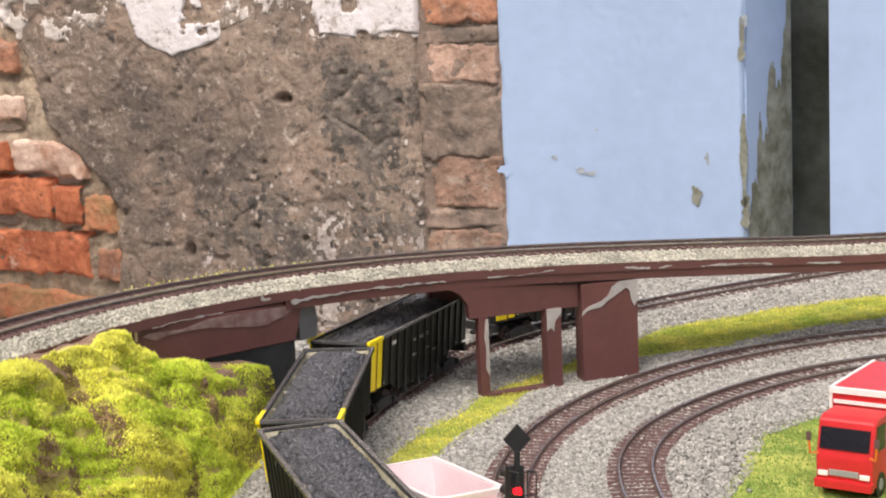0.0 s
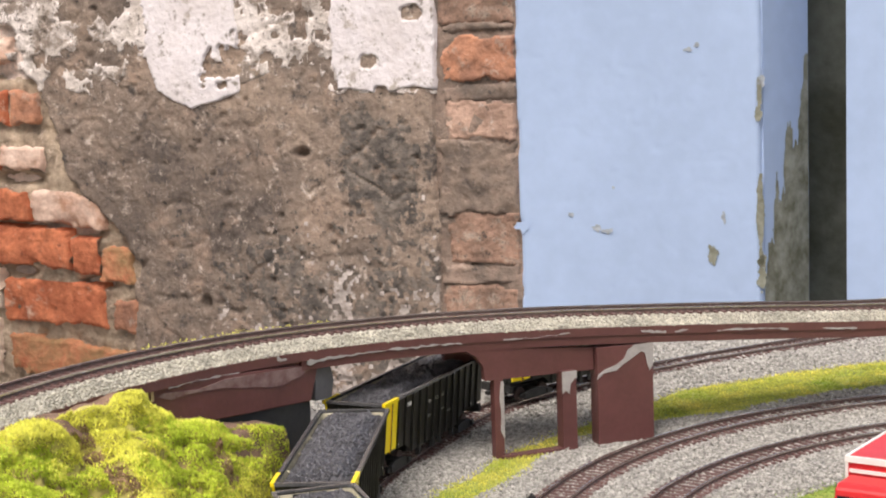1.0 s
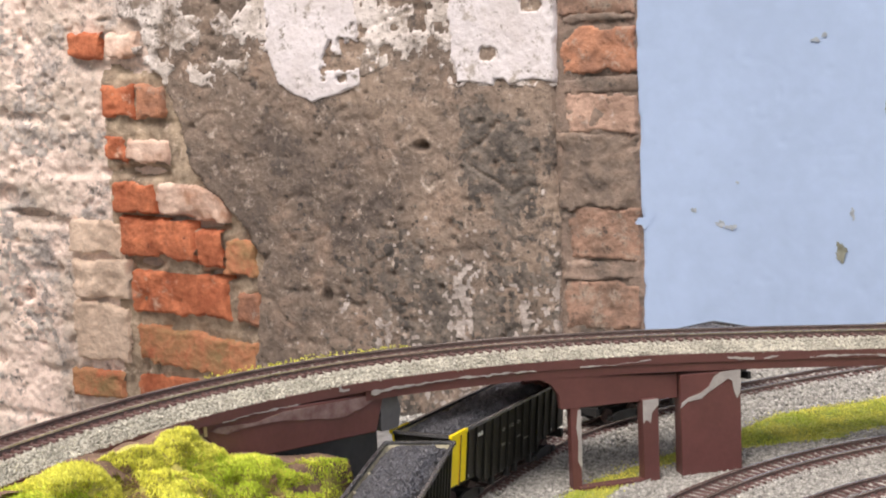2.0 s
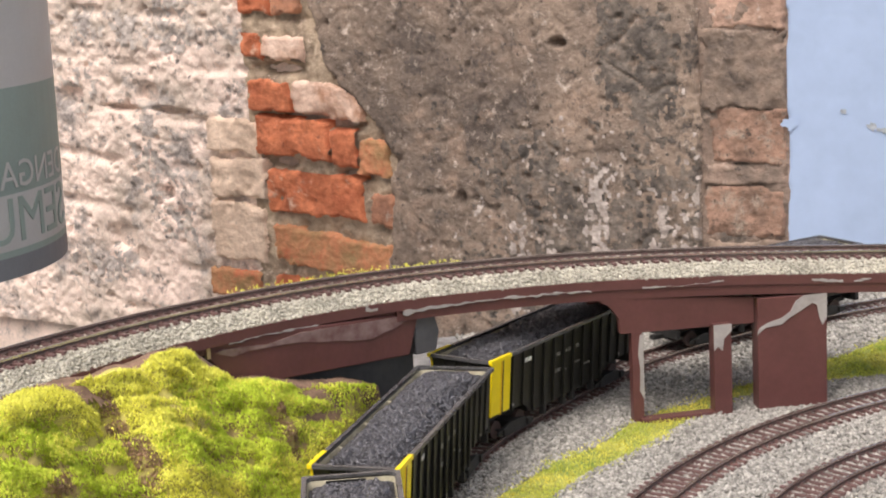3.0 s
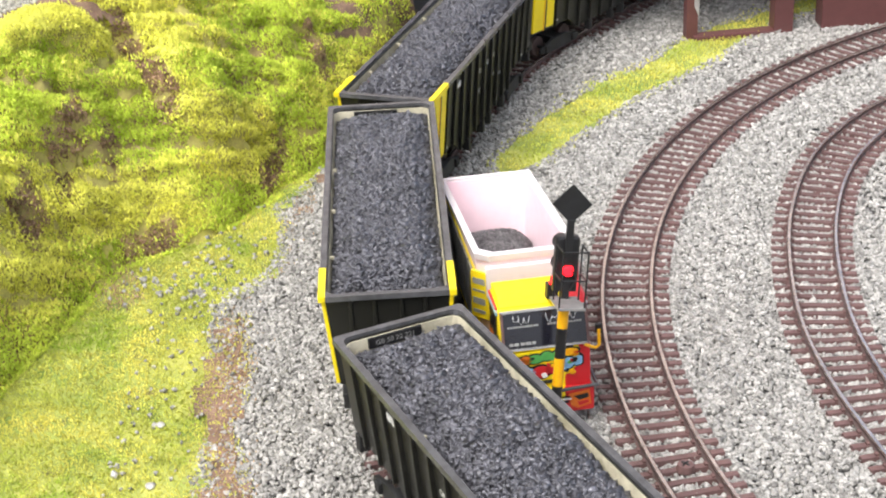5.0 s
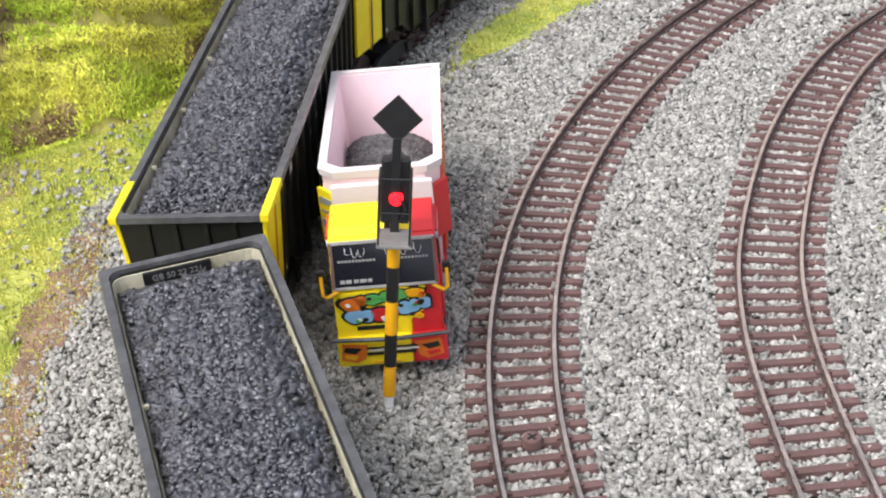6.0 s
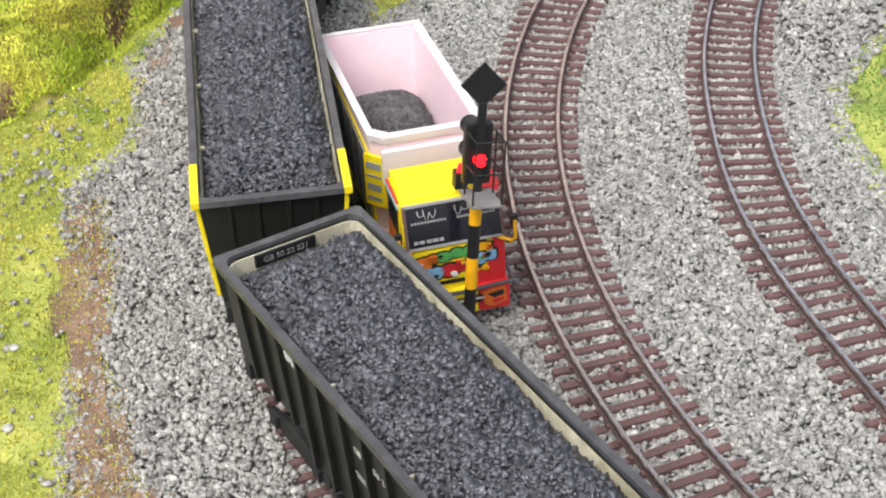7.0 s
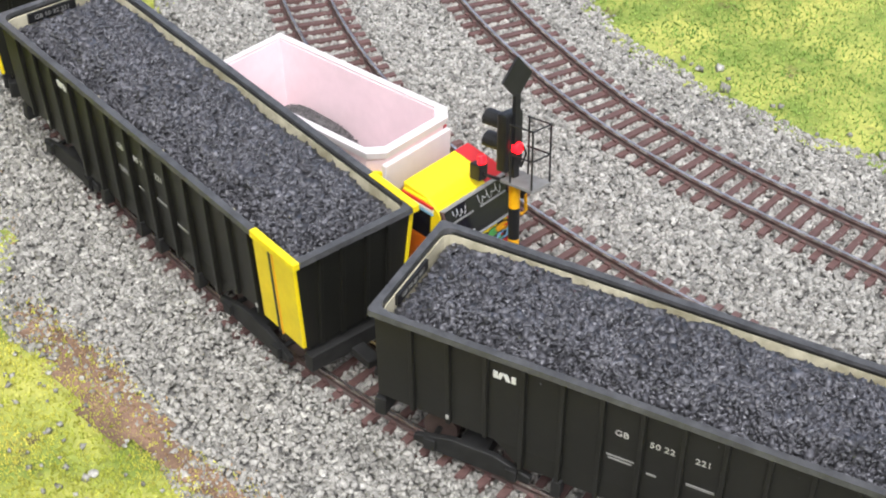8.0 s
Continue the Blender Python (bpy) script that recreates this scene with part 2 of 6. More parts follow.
M_VINYLGREEN = mat("green_vinyl", (0.25, 0.32, 0.285), 0.55, vary=0.08, scale=6)
M_VINYLDARK = mat("dark_vinyl_hem", (0.17, 0.18, 0.19), 0.6, vary=0.1, scale=8)
M_FLOOR = mat("cement_floor", (0.30, 0.29, 0.28), 0.85, vary=0.2, scale=3, bump=0.2, bump_scale=40)
M_WALLPLAIN = mat("plain_limewash", (0.62, 0.60, 0.57), 0.85, vary=0.08, scale=3, bump=0.2, bump_scale=40)


def glow(name, col, strength):
    m = bpy.data.materials.new(name)
    m.use_nodes = True
    b = m.node_tree.nodes["Principled BSDF"]
    b.inputs["Base Color"].default_value = (*col, 1)
    b.inputs["Emission Color"].default_value = (*col, 1)
    b.inputs["Emission Strength"].default_value = strength
    return m


M_REDLED = glow("lit_red_lamp", (1.0, 0.006, 0.012), 2.4)
M_GREENLED = glow("lit_green_lamp", (0.15, 1.0, 0.02), 2.4)

# ---- mesh helpers ----


def solid(name, verts, faces, material, parent=None, label="", smooth=False):
    me = bpy.data.meshes.new(name)
    me.from_pydata([tuple(v) for v in verts], [], [tuple(int(i) for i in f) for f in faces])
    me.validate()
    me.update()
    if smooth:
        me.shade_smooth()
    me.materials.append(material)
    ob = new(name, me)
    if parent:
        ob.parent = parent
    return tagged(ob, label=label)


def part(name, bm, material, parent, label="", smooth=False):
    """Links a bmesh as one mesh object under a thing or a part."""
    me = bpy.data.meshes.new(name)
    bmesh.ops.recalc_face_normals(bm, faces=bm.faces)
    bm.to_mesh(me)
    bm.free()
    if smooth:
        me.shade_smooth()
    me.materials.append(material)
    ob = new(name, me)
    ob.parent = parent
    return tagged(ob, label=label)


def arrays(name, verts, faces, material, parent=None):
    """A large mesh from numpy arrays; faces all of one size."""
    me = bpy.data.meshes.new(name)
    k = faces.shape[1]
    me.vertices.add(len(verts))
    me.vertices.foreach_set("co", np.ascontiguousarray(verts, dtype=np.float32).ravel())
    me.loops.add(faces.size)
    me.loops.foreach_set("vertex_index", np.ascontiguousarray(faces, dtype=np.int32).ravel())
    me.polygons.add(len(faces))
    me.polygons.foreach_set("loop_start", np.arange(0, faces.size, k, dtype=np.int32))
    me.update(calc_edges=True)
    me.materials.append(material)
    ob = new(name, me)
    if parent:
        ob.parent = parent
    return ob


def box_data(x0, x1, y0, y1, z0, z1):
    v = [(x, y, z) for z in (z0, z1) for y in (y0, y1) for x in (x0, x1)]
    f = [(0, 2, 3, 1), (4, 5, 7, 6), (0, 1, 5, 4), (2, 6, 7, 3), (0, 4, 6, 2), (1, 3, 7, 5)]
    return v, f


def bm_box(x0, x1, y0, y1, z0, z1, bevel=0.0, taper=None):
    """A bevelled box; taper: (dx, dy) by which its top is smaller on each side."""
    bm = bmesh.new()
    v, f = box_data(x0, x1, y0, y1, z0, z1)
    if taper:
        cx, cy = (x0 + x1) / 2, (y0 + y1) / 2
        v = [(x - math.copysign(taper[0], x - cx), y - math.copysign(taper[1], y - cy), z) if z == z1 else (x, y, z) for x, y, z in v]
    vs = [bm.verts.new(p) for p in v]
    for q in f:
        bm.faces.new([vs[i] for i in q])
    if bevel:
        bmesh.ops.bevel(bm, geom=bm.edges[:], offset=bevel, segments=2, affect="EDGES", profile=0.6)
    return bm


def bm_cyl(p0, p1, r, n=14, r2=None, bevel=0.0):
    """A round bar from p0 to p1."""
    bm = bmesh.new()
    p0, p1 = Vector(p0), Vector(p1)
    bmesh.ops.create_cone(bm, cap_ends=True, segments=n, radius1=r, radius2=r if r2 is None else r2, depth=(p1 - p0).length)
    if bevel:
        ends = [e for e in bm.edges if abs(e.verts[0].co.z - e.verts[1].co.z) < 1e-9]
        bmesh.ops.bevel(bm, geom=ends, offset=bevel, segments=2, affect="EDGES", profile=0.6)
    m = Matrix.Translation((p0 + p1) / 2) @ (p1 - p0).to_track_quat("Z", "Y").to_matrix().to_4x4()
    bmesh.ops.transform(bm, matrix=m, verts=bm.verts)
    return bm


def bm_tube(points, r, n=8):
    """A bent round bar through the points."""
    bm = bmesh.new()
    pts = [Vector(p) for p in points]
    rings = []
    for i, p in enumerate(pts):
        t = (pts[min(i + 1, len(pts) - 1)] - pts[max(i - 1, 0)]).normalized()
        a = t.orthogonal().normalized() if not rings else (rings[-1][1] - t * rings[-1][1].dot(t)).normalized()
        b = t.cross(a)
        rings.append(([bm.verts.new(p + (a * math.cos(2 * math.pi * k / n) + b * math.sin(2 * math.pi * k / n)) * r) for k in range(n)], a))
    for (ra, _), (rb, _) in zip(rings, rings[1:]):
        for k in range(n):
            bm.faces.new((ra[k], ra[(k + 1) % n], rb[(k + 1) % n], rb[k]))
    bm.faces.new(list(reversed(rings[0][0])))
    bm.faces.new(rings[-1][0])
    return bm


def bm_plate(outline, axis, lo, hi, bevel=0.0):
    """An outline in the plane across an axis (0, 1 or 2), given thickness from lo to hi."""
    bm = bmesh.new()

    def at(p, d):
        q = list(p)
        q.insert(axis, d)
        return bm.verts.new(q)

    a, b = [at(p, lo) for p in outline], [at(p, hi) for p in outline]
    n = len(outline)
    bm.faces.new(list(reversed(a)))
    bm.faces.new(b)
    for i in range(n):
        bm.faces.new((a[i], a[(i + 1) % n], b[(i + 1) % n], b[i]))
    if bevel:
        bmesh.ops.recalc_face_normals(bm, faces=bm.faces)
        bmesh.ops.bevel(bm, geom=bm.edges[:], offset=bevel, segments=1, affect="EDGES")
    return bm


def bm_ring(outer0, inner0, outer1, inner1):
    """A closed rim between two loops below (0) and two loops above (1), each a list of points."""
    bm = bmesh.new()
    loops = [[bm.verts.new(p) for p in loop] for loop in (outer0, inner0, inner1, outer1)]
    n = len(outer0)
    for a, b in ((0, 1), (1, 2), (2, 3), (3, 0)):
        for i in range(n):
            j = (i + 1) % n
            bm.faces.new((loops[a][i], loops[a][j], loops[b][j], loops[b][i]))
    return bm


def rounded(x, y, r, z, n=3):
    """A rounded rectangle of half sizes x and y at height z."""
    out = []
    for cx, cy, a0 in ((x - r, y - r, 0), (-x + r, y - r, 90), (-x + r, -y + r, 180), (x - r, -y + r, 270)):
        for k in range(n + 1):
            a = radians(a0 + 90 * k / n)
            out.append((cx + r * math.cos(a), cy + r * math.sin(a), z))
    return out


def bm_text(words, size, m):
    """Words in the built-in font as a flat mesh laid out by m, centred."""
    cu = bpy.data.curves.new("words", "FONT")
    cu.body, cu.size, cu.align_x, cu.align_y = words, size, "CENTER", "CENTER"
    cu.extrude = size * 0.02
    cu.resolution_u = 3
    tmp = new("words", cu)
    me = bpy.data.meshes.new_from_object(tmp.evaluated_get(bpy.context.evaluated_depsgraph_get()))
    bm = bmesh.new()
    bm.from_mesh(me)
    bpy.data.objects.remove(tmp)
    bpy.data.meshes.remove(me)
    bpy.data.curves.remove(cu)
    bmesh.ops.transform(bm, matrix=m, verts=bm.verts)
    return bm


def empty(name, m, label, category, group=""):
    ob = new(name)
    ob.matrix_world = m
    return tagged(ob, label=label, category=category, group=group)


CUBE = np.array([(x, y, z) for z in (-1, 1) for y in (-1, 1) for x in (-1, 1)], float) * 0.62
CUBE_F = np.array([(0, 2, 3), (0, 3, 1), (4, 5, 7), (4, 7, 6), (0, 1, 5), (0, 5, 4), (2, 6, 7), (2, 7, 3), (0, 4, 6), (0, 6, 2), (1, 3, 7), (1, 7, 5)])
OCTA = np.array([(1, 0, 0), (-1, 0, 0), (0, 1, 0), (0, -1, 0), (0, 0, 1), (0, 0, -1)], float)
OCTA_F = np.array([(0, 2, 4), (2, 1, 4), (1, 3, 4), (3, 0, 4), (2, 0, 5), (1, 2, 5), (3, 1, 5), (0, 3, 5)])
TETRA = np.array([(1, 1, 1), (1, -1, -1), (-1, 1, -1), (-1, -1, 1)], float) * 0.8
TETRA_F = np.array([(0, 1, 2), (0, 2, 3), (0, 3, 1), (1, 3, 2)])
BLADE = np.array([(-0.35, 0, -0.3), (0.35, 0, -0.3), (0, 0.25, 1.3), (0, -0.5, 0.6)], float)
BLADE_F = np.array([(0, 1, 2), (0, 2, 3), (1, 3, 2)])


def grains(name, pts, size, shape, faces, material, rng, jitter=0.35, flat=1.0, upright=False, parent=None):
    """Countless small grains, each turned, stretched and dented by chance."""
    n, k = len(pts), len(shape)
    if upright:
        a = rng.uniform(0, 2 * np.pi, n)
        tilt = rng.normal(0, 0.45, (n, 2))
        ex = np.stack([np.cos(a), np.sin(a), 0 * a], 1)
        ez = np.stack([tilt[:, 0], tilt[:, 1], np.ones(n)], 1)
        ez /= np.linalg.norm(ez, axis=1, keepdims=True)
        ey = np.cross(ez, ex)
        rot = np.stack([ex, ey, ez], 2)
    else:
        q = rng.normal(size=(n, 4))
        q /= np.linalg.norm(q, axis=1, keepdims=True)
        w, x, y, z = q.T
        rot = np.stack([1 - 2 * (y * y + z * z), 2 * (x * y - z * w), 2 * (x * z + y * w), 2 * (x * y + z * w), 1 - 2 * (x * x + z * z),
                        2 * (y * z - x * w), 2 * (x * z - y * w), 2 * (y * z + x * w), 1 - 2 * (x * x + y * y)], 1).reshape(n, 3, 3)
    loc = shape[None] * (1 + rng.uniform(-jitter, jitter, (n, k, 3))) * rng.uniform(0.75, 1.25, (n, 1, 3))
    v = np.einsum("nij,nkj->nki", rot, loc) * size[:, None, None]
    v[:, :, 2] *= flat
    v += pts[:, None, :]
    f = faces[None] + (np.arange(n) * k)[:, None, None]
    return arrays(name, v.reshape(-1, 3), f.reshape(-1, 3), material, parent)


def lattice(px, py, seed):
    """Smooth value noise from 0 to 1 over arrays, at a pitch of one."""
    def rnd(i, j):
        h = np.sin(i * 127.1 + j * 311.7 + seed * 74.7) * 43758.5453
        return h - np.floor(h)
    i, j = np.floor(px), np.floor(py)
    fx, fy = px - i, py - j
    fx, fy = fx * fx * (3 - 2 * fx), fy * fy * (3 - 2 * fy)
    a = rnd(i, j) * (1 - fx) + rnd(i + 1, j) * fx
    b = rnd(i, j + 1) * (1 - fx) + rnd(i + 1, j + 1) * fx
    return a * (1 - fy) + b * fy


def fbm(px, py, pitch, seed, octaves=4, gain=0.5):
    """Layered noise from about -1 to 1, its largest bumps pitch wide."""
    out, amp, tot = 0, 1.0, 0
    for k in range(octaves):
        out = out + amp * (2 * lattice(px / pitch * 2 ** k, py / pitch * 2 ** k, seed + 17 * k) - 1)
        tot += amp
        amp *= gain
    return out / tot


def sheet(name, us, vs, inside, place, material, parent=None, label="", smooth=False):
    """A sheet over a lattice of u and v, kept where inside(u, v) is above zero, each vertex laid by place(u, v)."""
    uu, vv = np.meshgrid(us, vs)
    keep = inside(uu, vv)
    pos = place(uu, vv)
    ny, nx = uu.shape
    idx = np.arange(nx * ny).reshape(ny, nx)
    quads = np.stack([idx[:-1, :-1], idx[:-1, 1:], idx[1:, 1:], idx[1:, :-1]], -1).reshape(-1, 4)
    k = keep.ravel()
    quads = quads[k[quads].any(1)]
    used, inv = np.unique(quads, return_inverse=True)
    ob = arrays(name, pos.reshape(-1, 3)[used], inv.reshape(-1, 4), material, parent)
    if smooth:
        ob.data.shade_smooth()
    return tagged(ob, label=label)


# ---- plan ----
C1, R1 = Vector((0.468, 0.0225)), 0.5085      # outer loop under the train
C2, R2 = Vector((0.3922, -0.0058)), 0.3538    # middle loop


def on_arc(c, r, deg):
    """A point of a loop and its heading; 0 degrees lies due west of the centre, the heading is clockwise."""
    a = radians(deg)
    return Vector((c.x - r * math.cos(a), c.y + r * math.sin(a))), math.pi / 2 - a


def catmull(points, n):
    out = []
    pts = [Vector(p) for p in points]
    pts = [2 * pts[0] - pts[1]] + pts + [2 * pts[-1] - pts[-2]]
    for i in range(1, len(pts) - 2):
        p0, p1, p2, p3 = pts[i - 1:i + 3]
        for k in range(n):
            t = k / n
            out.append(0.5 * ((2 * p1) + (p2 - p0) * t + (2 * p0 - 5 * p1 + 4 * p2 - p3) * t * t + (3 * p1 - p0 - 3 * p2 + p3) * t ** 3))
    out.append(pts[-2])
    return out


# the outer loop tightens towards the front
PATH1 = [Vector((*on_arc(C1, R1 - np.interp(d, [-50, -30, -20, -14, -9.6, -6, -1, 5], [0.046, 0.0245, 0.0135, 0.0080, 0.0047, 0.0030, 0.0012, 0.0]), d)[0], 0)) for d in np.linspace(-50, 40, 85)]
PATH1 += catmull([(*on_arc(C1, R1, 41)[0], 0), (*on_arc(C1, R1, 49)[0], 0), (0.192, 0.455, 0), (0.255, 0.489, 0), (0.33, 0.514, 0), (0.42, 0.533, 0), (0.52, 0.545, 0), (0.64, 0.552, 0), (0.80, 0.55, 0)], 14)
PATH2 = [Vector((*on_arc(C2, R2, d)[0], 0)) for d in np.linspace(-55, 120, 150)]
PATH3 = catmull([(0.1241, -0.1916, 0), (0.1118, -0.1036, 0), (0.1069, -0.035, 0), (0.1071, 0.019, 0), (0.1156, 0.0682, 0), (0.1382, 0.132, 0), (0.1726, 0.1885, 0), (0.2248, 0.2336, 0), (0.3039, 0.2673, 0), (0.3957, 0.2769, 0), (0.5091, 0.2552, 0)], 14)
# near edge of the ramp that climbs over the outer loop
EDGE = catmull([(-0.3197, 0.0023, 0.0975), (-0.2094, 0.1471, 0.0964), (-0.1027, 0.2572, 0.0935), (0.0006, 0.3192, 0.0900), (0.1009, 0.3448, 0.0859), (0.1882, 0.3475, 0.0818), (0.2727, 0.3405, 0.0770), (0.3637, 0.3310, 0.0711), (0.435, 0.3240, 0.0662), (0.573, 0.303, 0.0610), (0.74, 0.262, 0.055)], 14)


def offset(path, d):
    """A path shifted to its left by d."""
    out = []
    for i, p in enumerate(path):
        t = path[min(i + 1, len(path) - 1)] - path[max(i - 1, 0)]
        t.z = 0
        t.normalize()
        out.append(p + Vector((-t.y, t.x, 0)) * d)
    return out


def sweep(name, path, section, material, parent=None, label="", closed=True):
    """A section of (across to the left, up) carried along a path, capped."""
    verts, faces = [], []
    k = len(section)
    cols = [offset(path, s[0]) for s in section]
    for i in range(len(path)):
        for j in range(k):
            p = cols[j][i]
            verts.append((p.x, p.y, p.z + section[j][1]))
    for i in range(len(path) - 1):
        for j in range(k if closed else k - 1):
            a, b2 = i * k + j, i * k + (j + 1) % k
            faces.append((a, b2, b2 + k, a + k))
    if closed:
        faces.append(tuple(range(k)))
        faces.append(tuple(reversed([len(verts) - k + j for j in range(k)])))
    return solid(name, verts, faces, material, parent, label)


# ---- room ----
tagged(solid("floor", *box_data(-3.2, 4.2, -3.0, 4.6, -0.95, -0.85), M_FLOOR), kind="structure", label="bare grey cement floor of the room", category="floor")
# The old wall runs obliquely behind the layout: u along it, d out of it towards the room.
WU, WN_, WO = Vector((0.7077, -0.7065, 0)), Vector((-0.7065, -0.7077, 0)), Vector((0.3394, 1.8737, -0.0046))


def wall_np(u, z, d):
    return np.stack([WO.x + WU.x * u + WN_.x * d, WO.y + WU.y * u + WN_.y * d, WO.z + z + 0 * u], -1)


def wall_box(name, u0, u1, z0, z1, d0, d1, material, parent=None, label=""):
    v, f = box_data(u0, u1, d0, d1, z0, z1)
    return solid(name, [WO + WU * x + WN_ * y + Vector((0, 0, z)) for x, y, z in v], f, material, parent, label)


wall = tagged(wall_box("wall_back", -2.6, 0.9, -0.85, 1.5, -0.16, -0.02, M_MORTAR), kind="structure", category="wall",
              label="old brick wall with crumbling plaster and peeling whitewash")
GREY_Z = [-0.9, -0.30, -0.233, -0.169, -0.062, 0.016, 0.07, 0.205, 0.358, 0.5]
GREY_U = [-0.11, -0.105, -0.100, -0.098, -0.086, -0.145, -0.20, -0.242, -0.289, -0.30]
WHITE_U = [-0.40, -0.30, -0.24, -0.15, -0.10, -0.065, -0.041, -0.024, 0.034, 0.088, 0.167, 0.241, 0.314, 0.367, 0.44]
WHITE_Z = [0.33, 0.26, 0.215, 0.195, 0.205, 0.25, 0.252, 0.205, 0.173, 0.189, 0.221, 0.202, 0.200, 0.195, 0.197]


def grey_in(u, z):
    left = np.interp(z, GREY_Z, GREY_U) + 0.020 * fbm(u, z, 0.05, 3, 5, 0.6)
    right = 0.434 + 0.007 * fbm(u, z, 0.05, 5)
    return np.minimum(u - left, right - u)


def fallen(u, z):
    """Places where the white coats have fallen off: below zero inside."""
    hole = np.full(u.shape, 0.05)
    for hu, hz, hr in ((0.333, 0.243, 0.009), (0.400, 0.310, 0.009), (0.084, 0.238, 0.021), (0.100, 0.262, 0.019), (0.066, 0.246, 0.009), (0.350, 0.200, 0.009)):
        hole = np.minimum(hole, np.hypot(u - hu, (z - hz) * 1.2) - hr * (0.9 + 1.5 * fbm(u, z, 0.014, 23, 4)))
    return hole


def worn_in(u, z):
    """Thin worn whitewash above the bare plaster."""
    low = np.interp(u, WHITE_U, WHITE_Z) + 0.022 * fbm(u, z, 0.06, 8, 5, 0.6)
    bare = 0.17 - fbm(u, z, 0.06, 21, 5, 0.65)
    return np.minimum(np.minimum(z - low, 0.437 + 0.007 * fbm(u, z, 0.05, 5) - u), np.minimum(np.minimum(u + 0.33, fallen(u, z) + 0.002), bare * 0.06))


def white_in(u, z):
    """Sound white plaster, left in two lobes."""
    low = np.interp(u, WHITE_U, WHITE_Z) + 0.008 * fbm(u, z, 0.04, 8, 5)
    side = np.maximum(np.minimum(u + 0.052, 0.118 - u), u - 0.268) + 0.022 * fbm(u, z, 0.05, 25, 5, 0.6)
    return np.minimum(np.minimum(z - low, 0.437 + 0.007 * fbm(u, z, 0.05, 5) - u), np.minimum(side, fallen(u, z)))


def blue_in(u, z):
    return np.minimum(u - 0.551 - 0.006 * fbm(u, z, 0.045, 11, 4), 0.8995 + 0.002 * fbm(u, z, 0.03, 13) - u)


def rough_layer(f, thick, seed, coarse=0.0025, fine=0.0012):
    """Depth of a plaster coat: its edge broken off steeply, its face pitted."""
    def place(u, z):
        g = np.clip(f(u, z) / 0.006, 0, 1)
        g = g * g * (3 - 2 * g)
        d = -0.014 + (thick + 0.014) * g + g * (coarse * fbm(u, z, 0.12, seed, 3) + fine * fbm(u, z, 0.014, seed + 4, 2))
        pit = fbm(u, z, 0.016, seed + 9, 2)
        d = d - np.clip(pit - 0.5, 0, 1) * 10 * fine * g
        d = d - fine * 2.5 * np.clip(0.10 - np.abs(fbm(u, z, 0.09, seed + 13, 3)), 0, 1) * 6 * g
        for hu, hz, hw, hh in ((0.215, 0.111, 0.012, 0.0065), (0.041, -0.118, 0.008, 0.011)):
            d = d - 0.028 * np.exp(-(((u - hu) / hw) ** 2 + ((z - hz) / hh) ** 2) ** 2)
        return wall_np(u, z, d)
    return place


def base_place(u, z):
    """The bare masonry: raked joints, remains of old render, pits."""
    zz = z + 0.07 * (u + 0.36) + 0.012 * fbm(u, z, 0.3, 31, 2)
    row = np.abs(((zz + 0.02) / 0.088) % 1 - 0.5) * 2
    joint = np.clip((row - 0.72) / 0.2, 0, 1) * np.clip(2.2 * fbm(u, z, 0.09, 37, 3), 0, 1)
    d = -0.003 + 0.006 * fbm(u, z, 0.10, 33, 4) + 0.0045 * fbm(u, z, 0.026, 39, 4, 0.6) - 0.009 * joint
    d = d - 0.020 * np.clip(fbm(u, z, 0.045, 43, 3) - 0.40, 0, 1) * (u < -0.3)
    d = d - 0.016 * np.clip(fbm(u, z, 0.016, 44, 2) - 0.48, 0, 1) * 2 + 0.0026 * fbm(u, z, 0.0085, 46, 2) - 0.010 * np.clip(fbm(u, z, 0.010, 48, 2) - 0.45, 0, 1)
    for hu, hz, hw, hh in ((-0.302, 0.074, 0.045, 0.011), (-0.235, -0.010, 0.098, 0.011), (-0.31, -0.078, 0.03, 0.010), (-0.165, -0.094, 0.03, 0.009), (-0.345, -0.10, 0.012, 0.02), (-0.55, 0.002, 0.05, 0.006), (-0.67, 0.006, 0.04, 0.006)):
        d = d - 0.024 * np.exp(-(((u - hu) / hw) ** 2 + ((z - hz + 0.05 * (u - hu)) / hh) ** 2) ** 2)
    for hu, hz, hr in ((-0.690, -0.225, 0.026), (-0.655, -0.255, 0.016), (-0.60, 0.03, 0.02), (-0.78, 0.025, 0.02), (-0.57, -0.14, 0.012)):
        d = d - 0.040 * np.exp(-(((u - hu) / hr) ** 2 + ((z - hz) / (hr * 0.8)) ** 2) ** 1.5)
    return wall_np(u, z, d)


sheet("render_remains", np.arange(-1.08, 0.0, 0.0030), np.arange(-0.40, 0.44, 0.0030), lambda u, z: u > -9, base_place, M_MORTAR, wall)
sheet("pier_mortar", np.arange(0.40, 0.575, 0.0036), np.arange(-0.52, 0.44, 0.0036), lambda u, z: np.minimum(u - 0.415, 0.567 - u) > 0,
      lambda u, z: wall_np(u, z, 0.0020 + 0.005 * fbm(u, z, 0.05, 47, 4) + 0.0015 * fbm(u, z, 0.010, 48, 2)), M_PIERDIRT, wall, "sooty dark mortar")
sheet("grey_plaster", np.arange(-0.36, 0.45, 0.0036), np.arange(-0.52, 0.44, 0.0036), lambda u, z: grey_in(u, z) > -0.002, rough_layer(grey_in, 0.010, 51, 0.004, 0.0022), M_PLASTER, wall,
      "sooty grey-brown plaster")

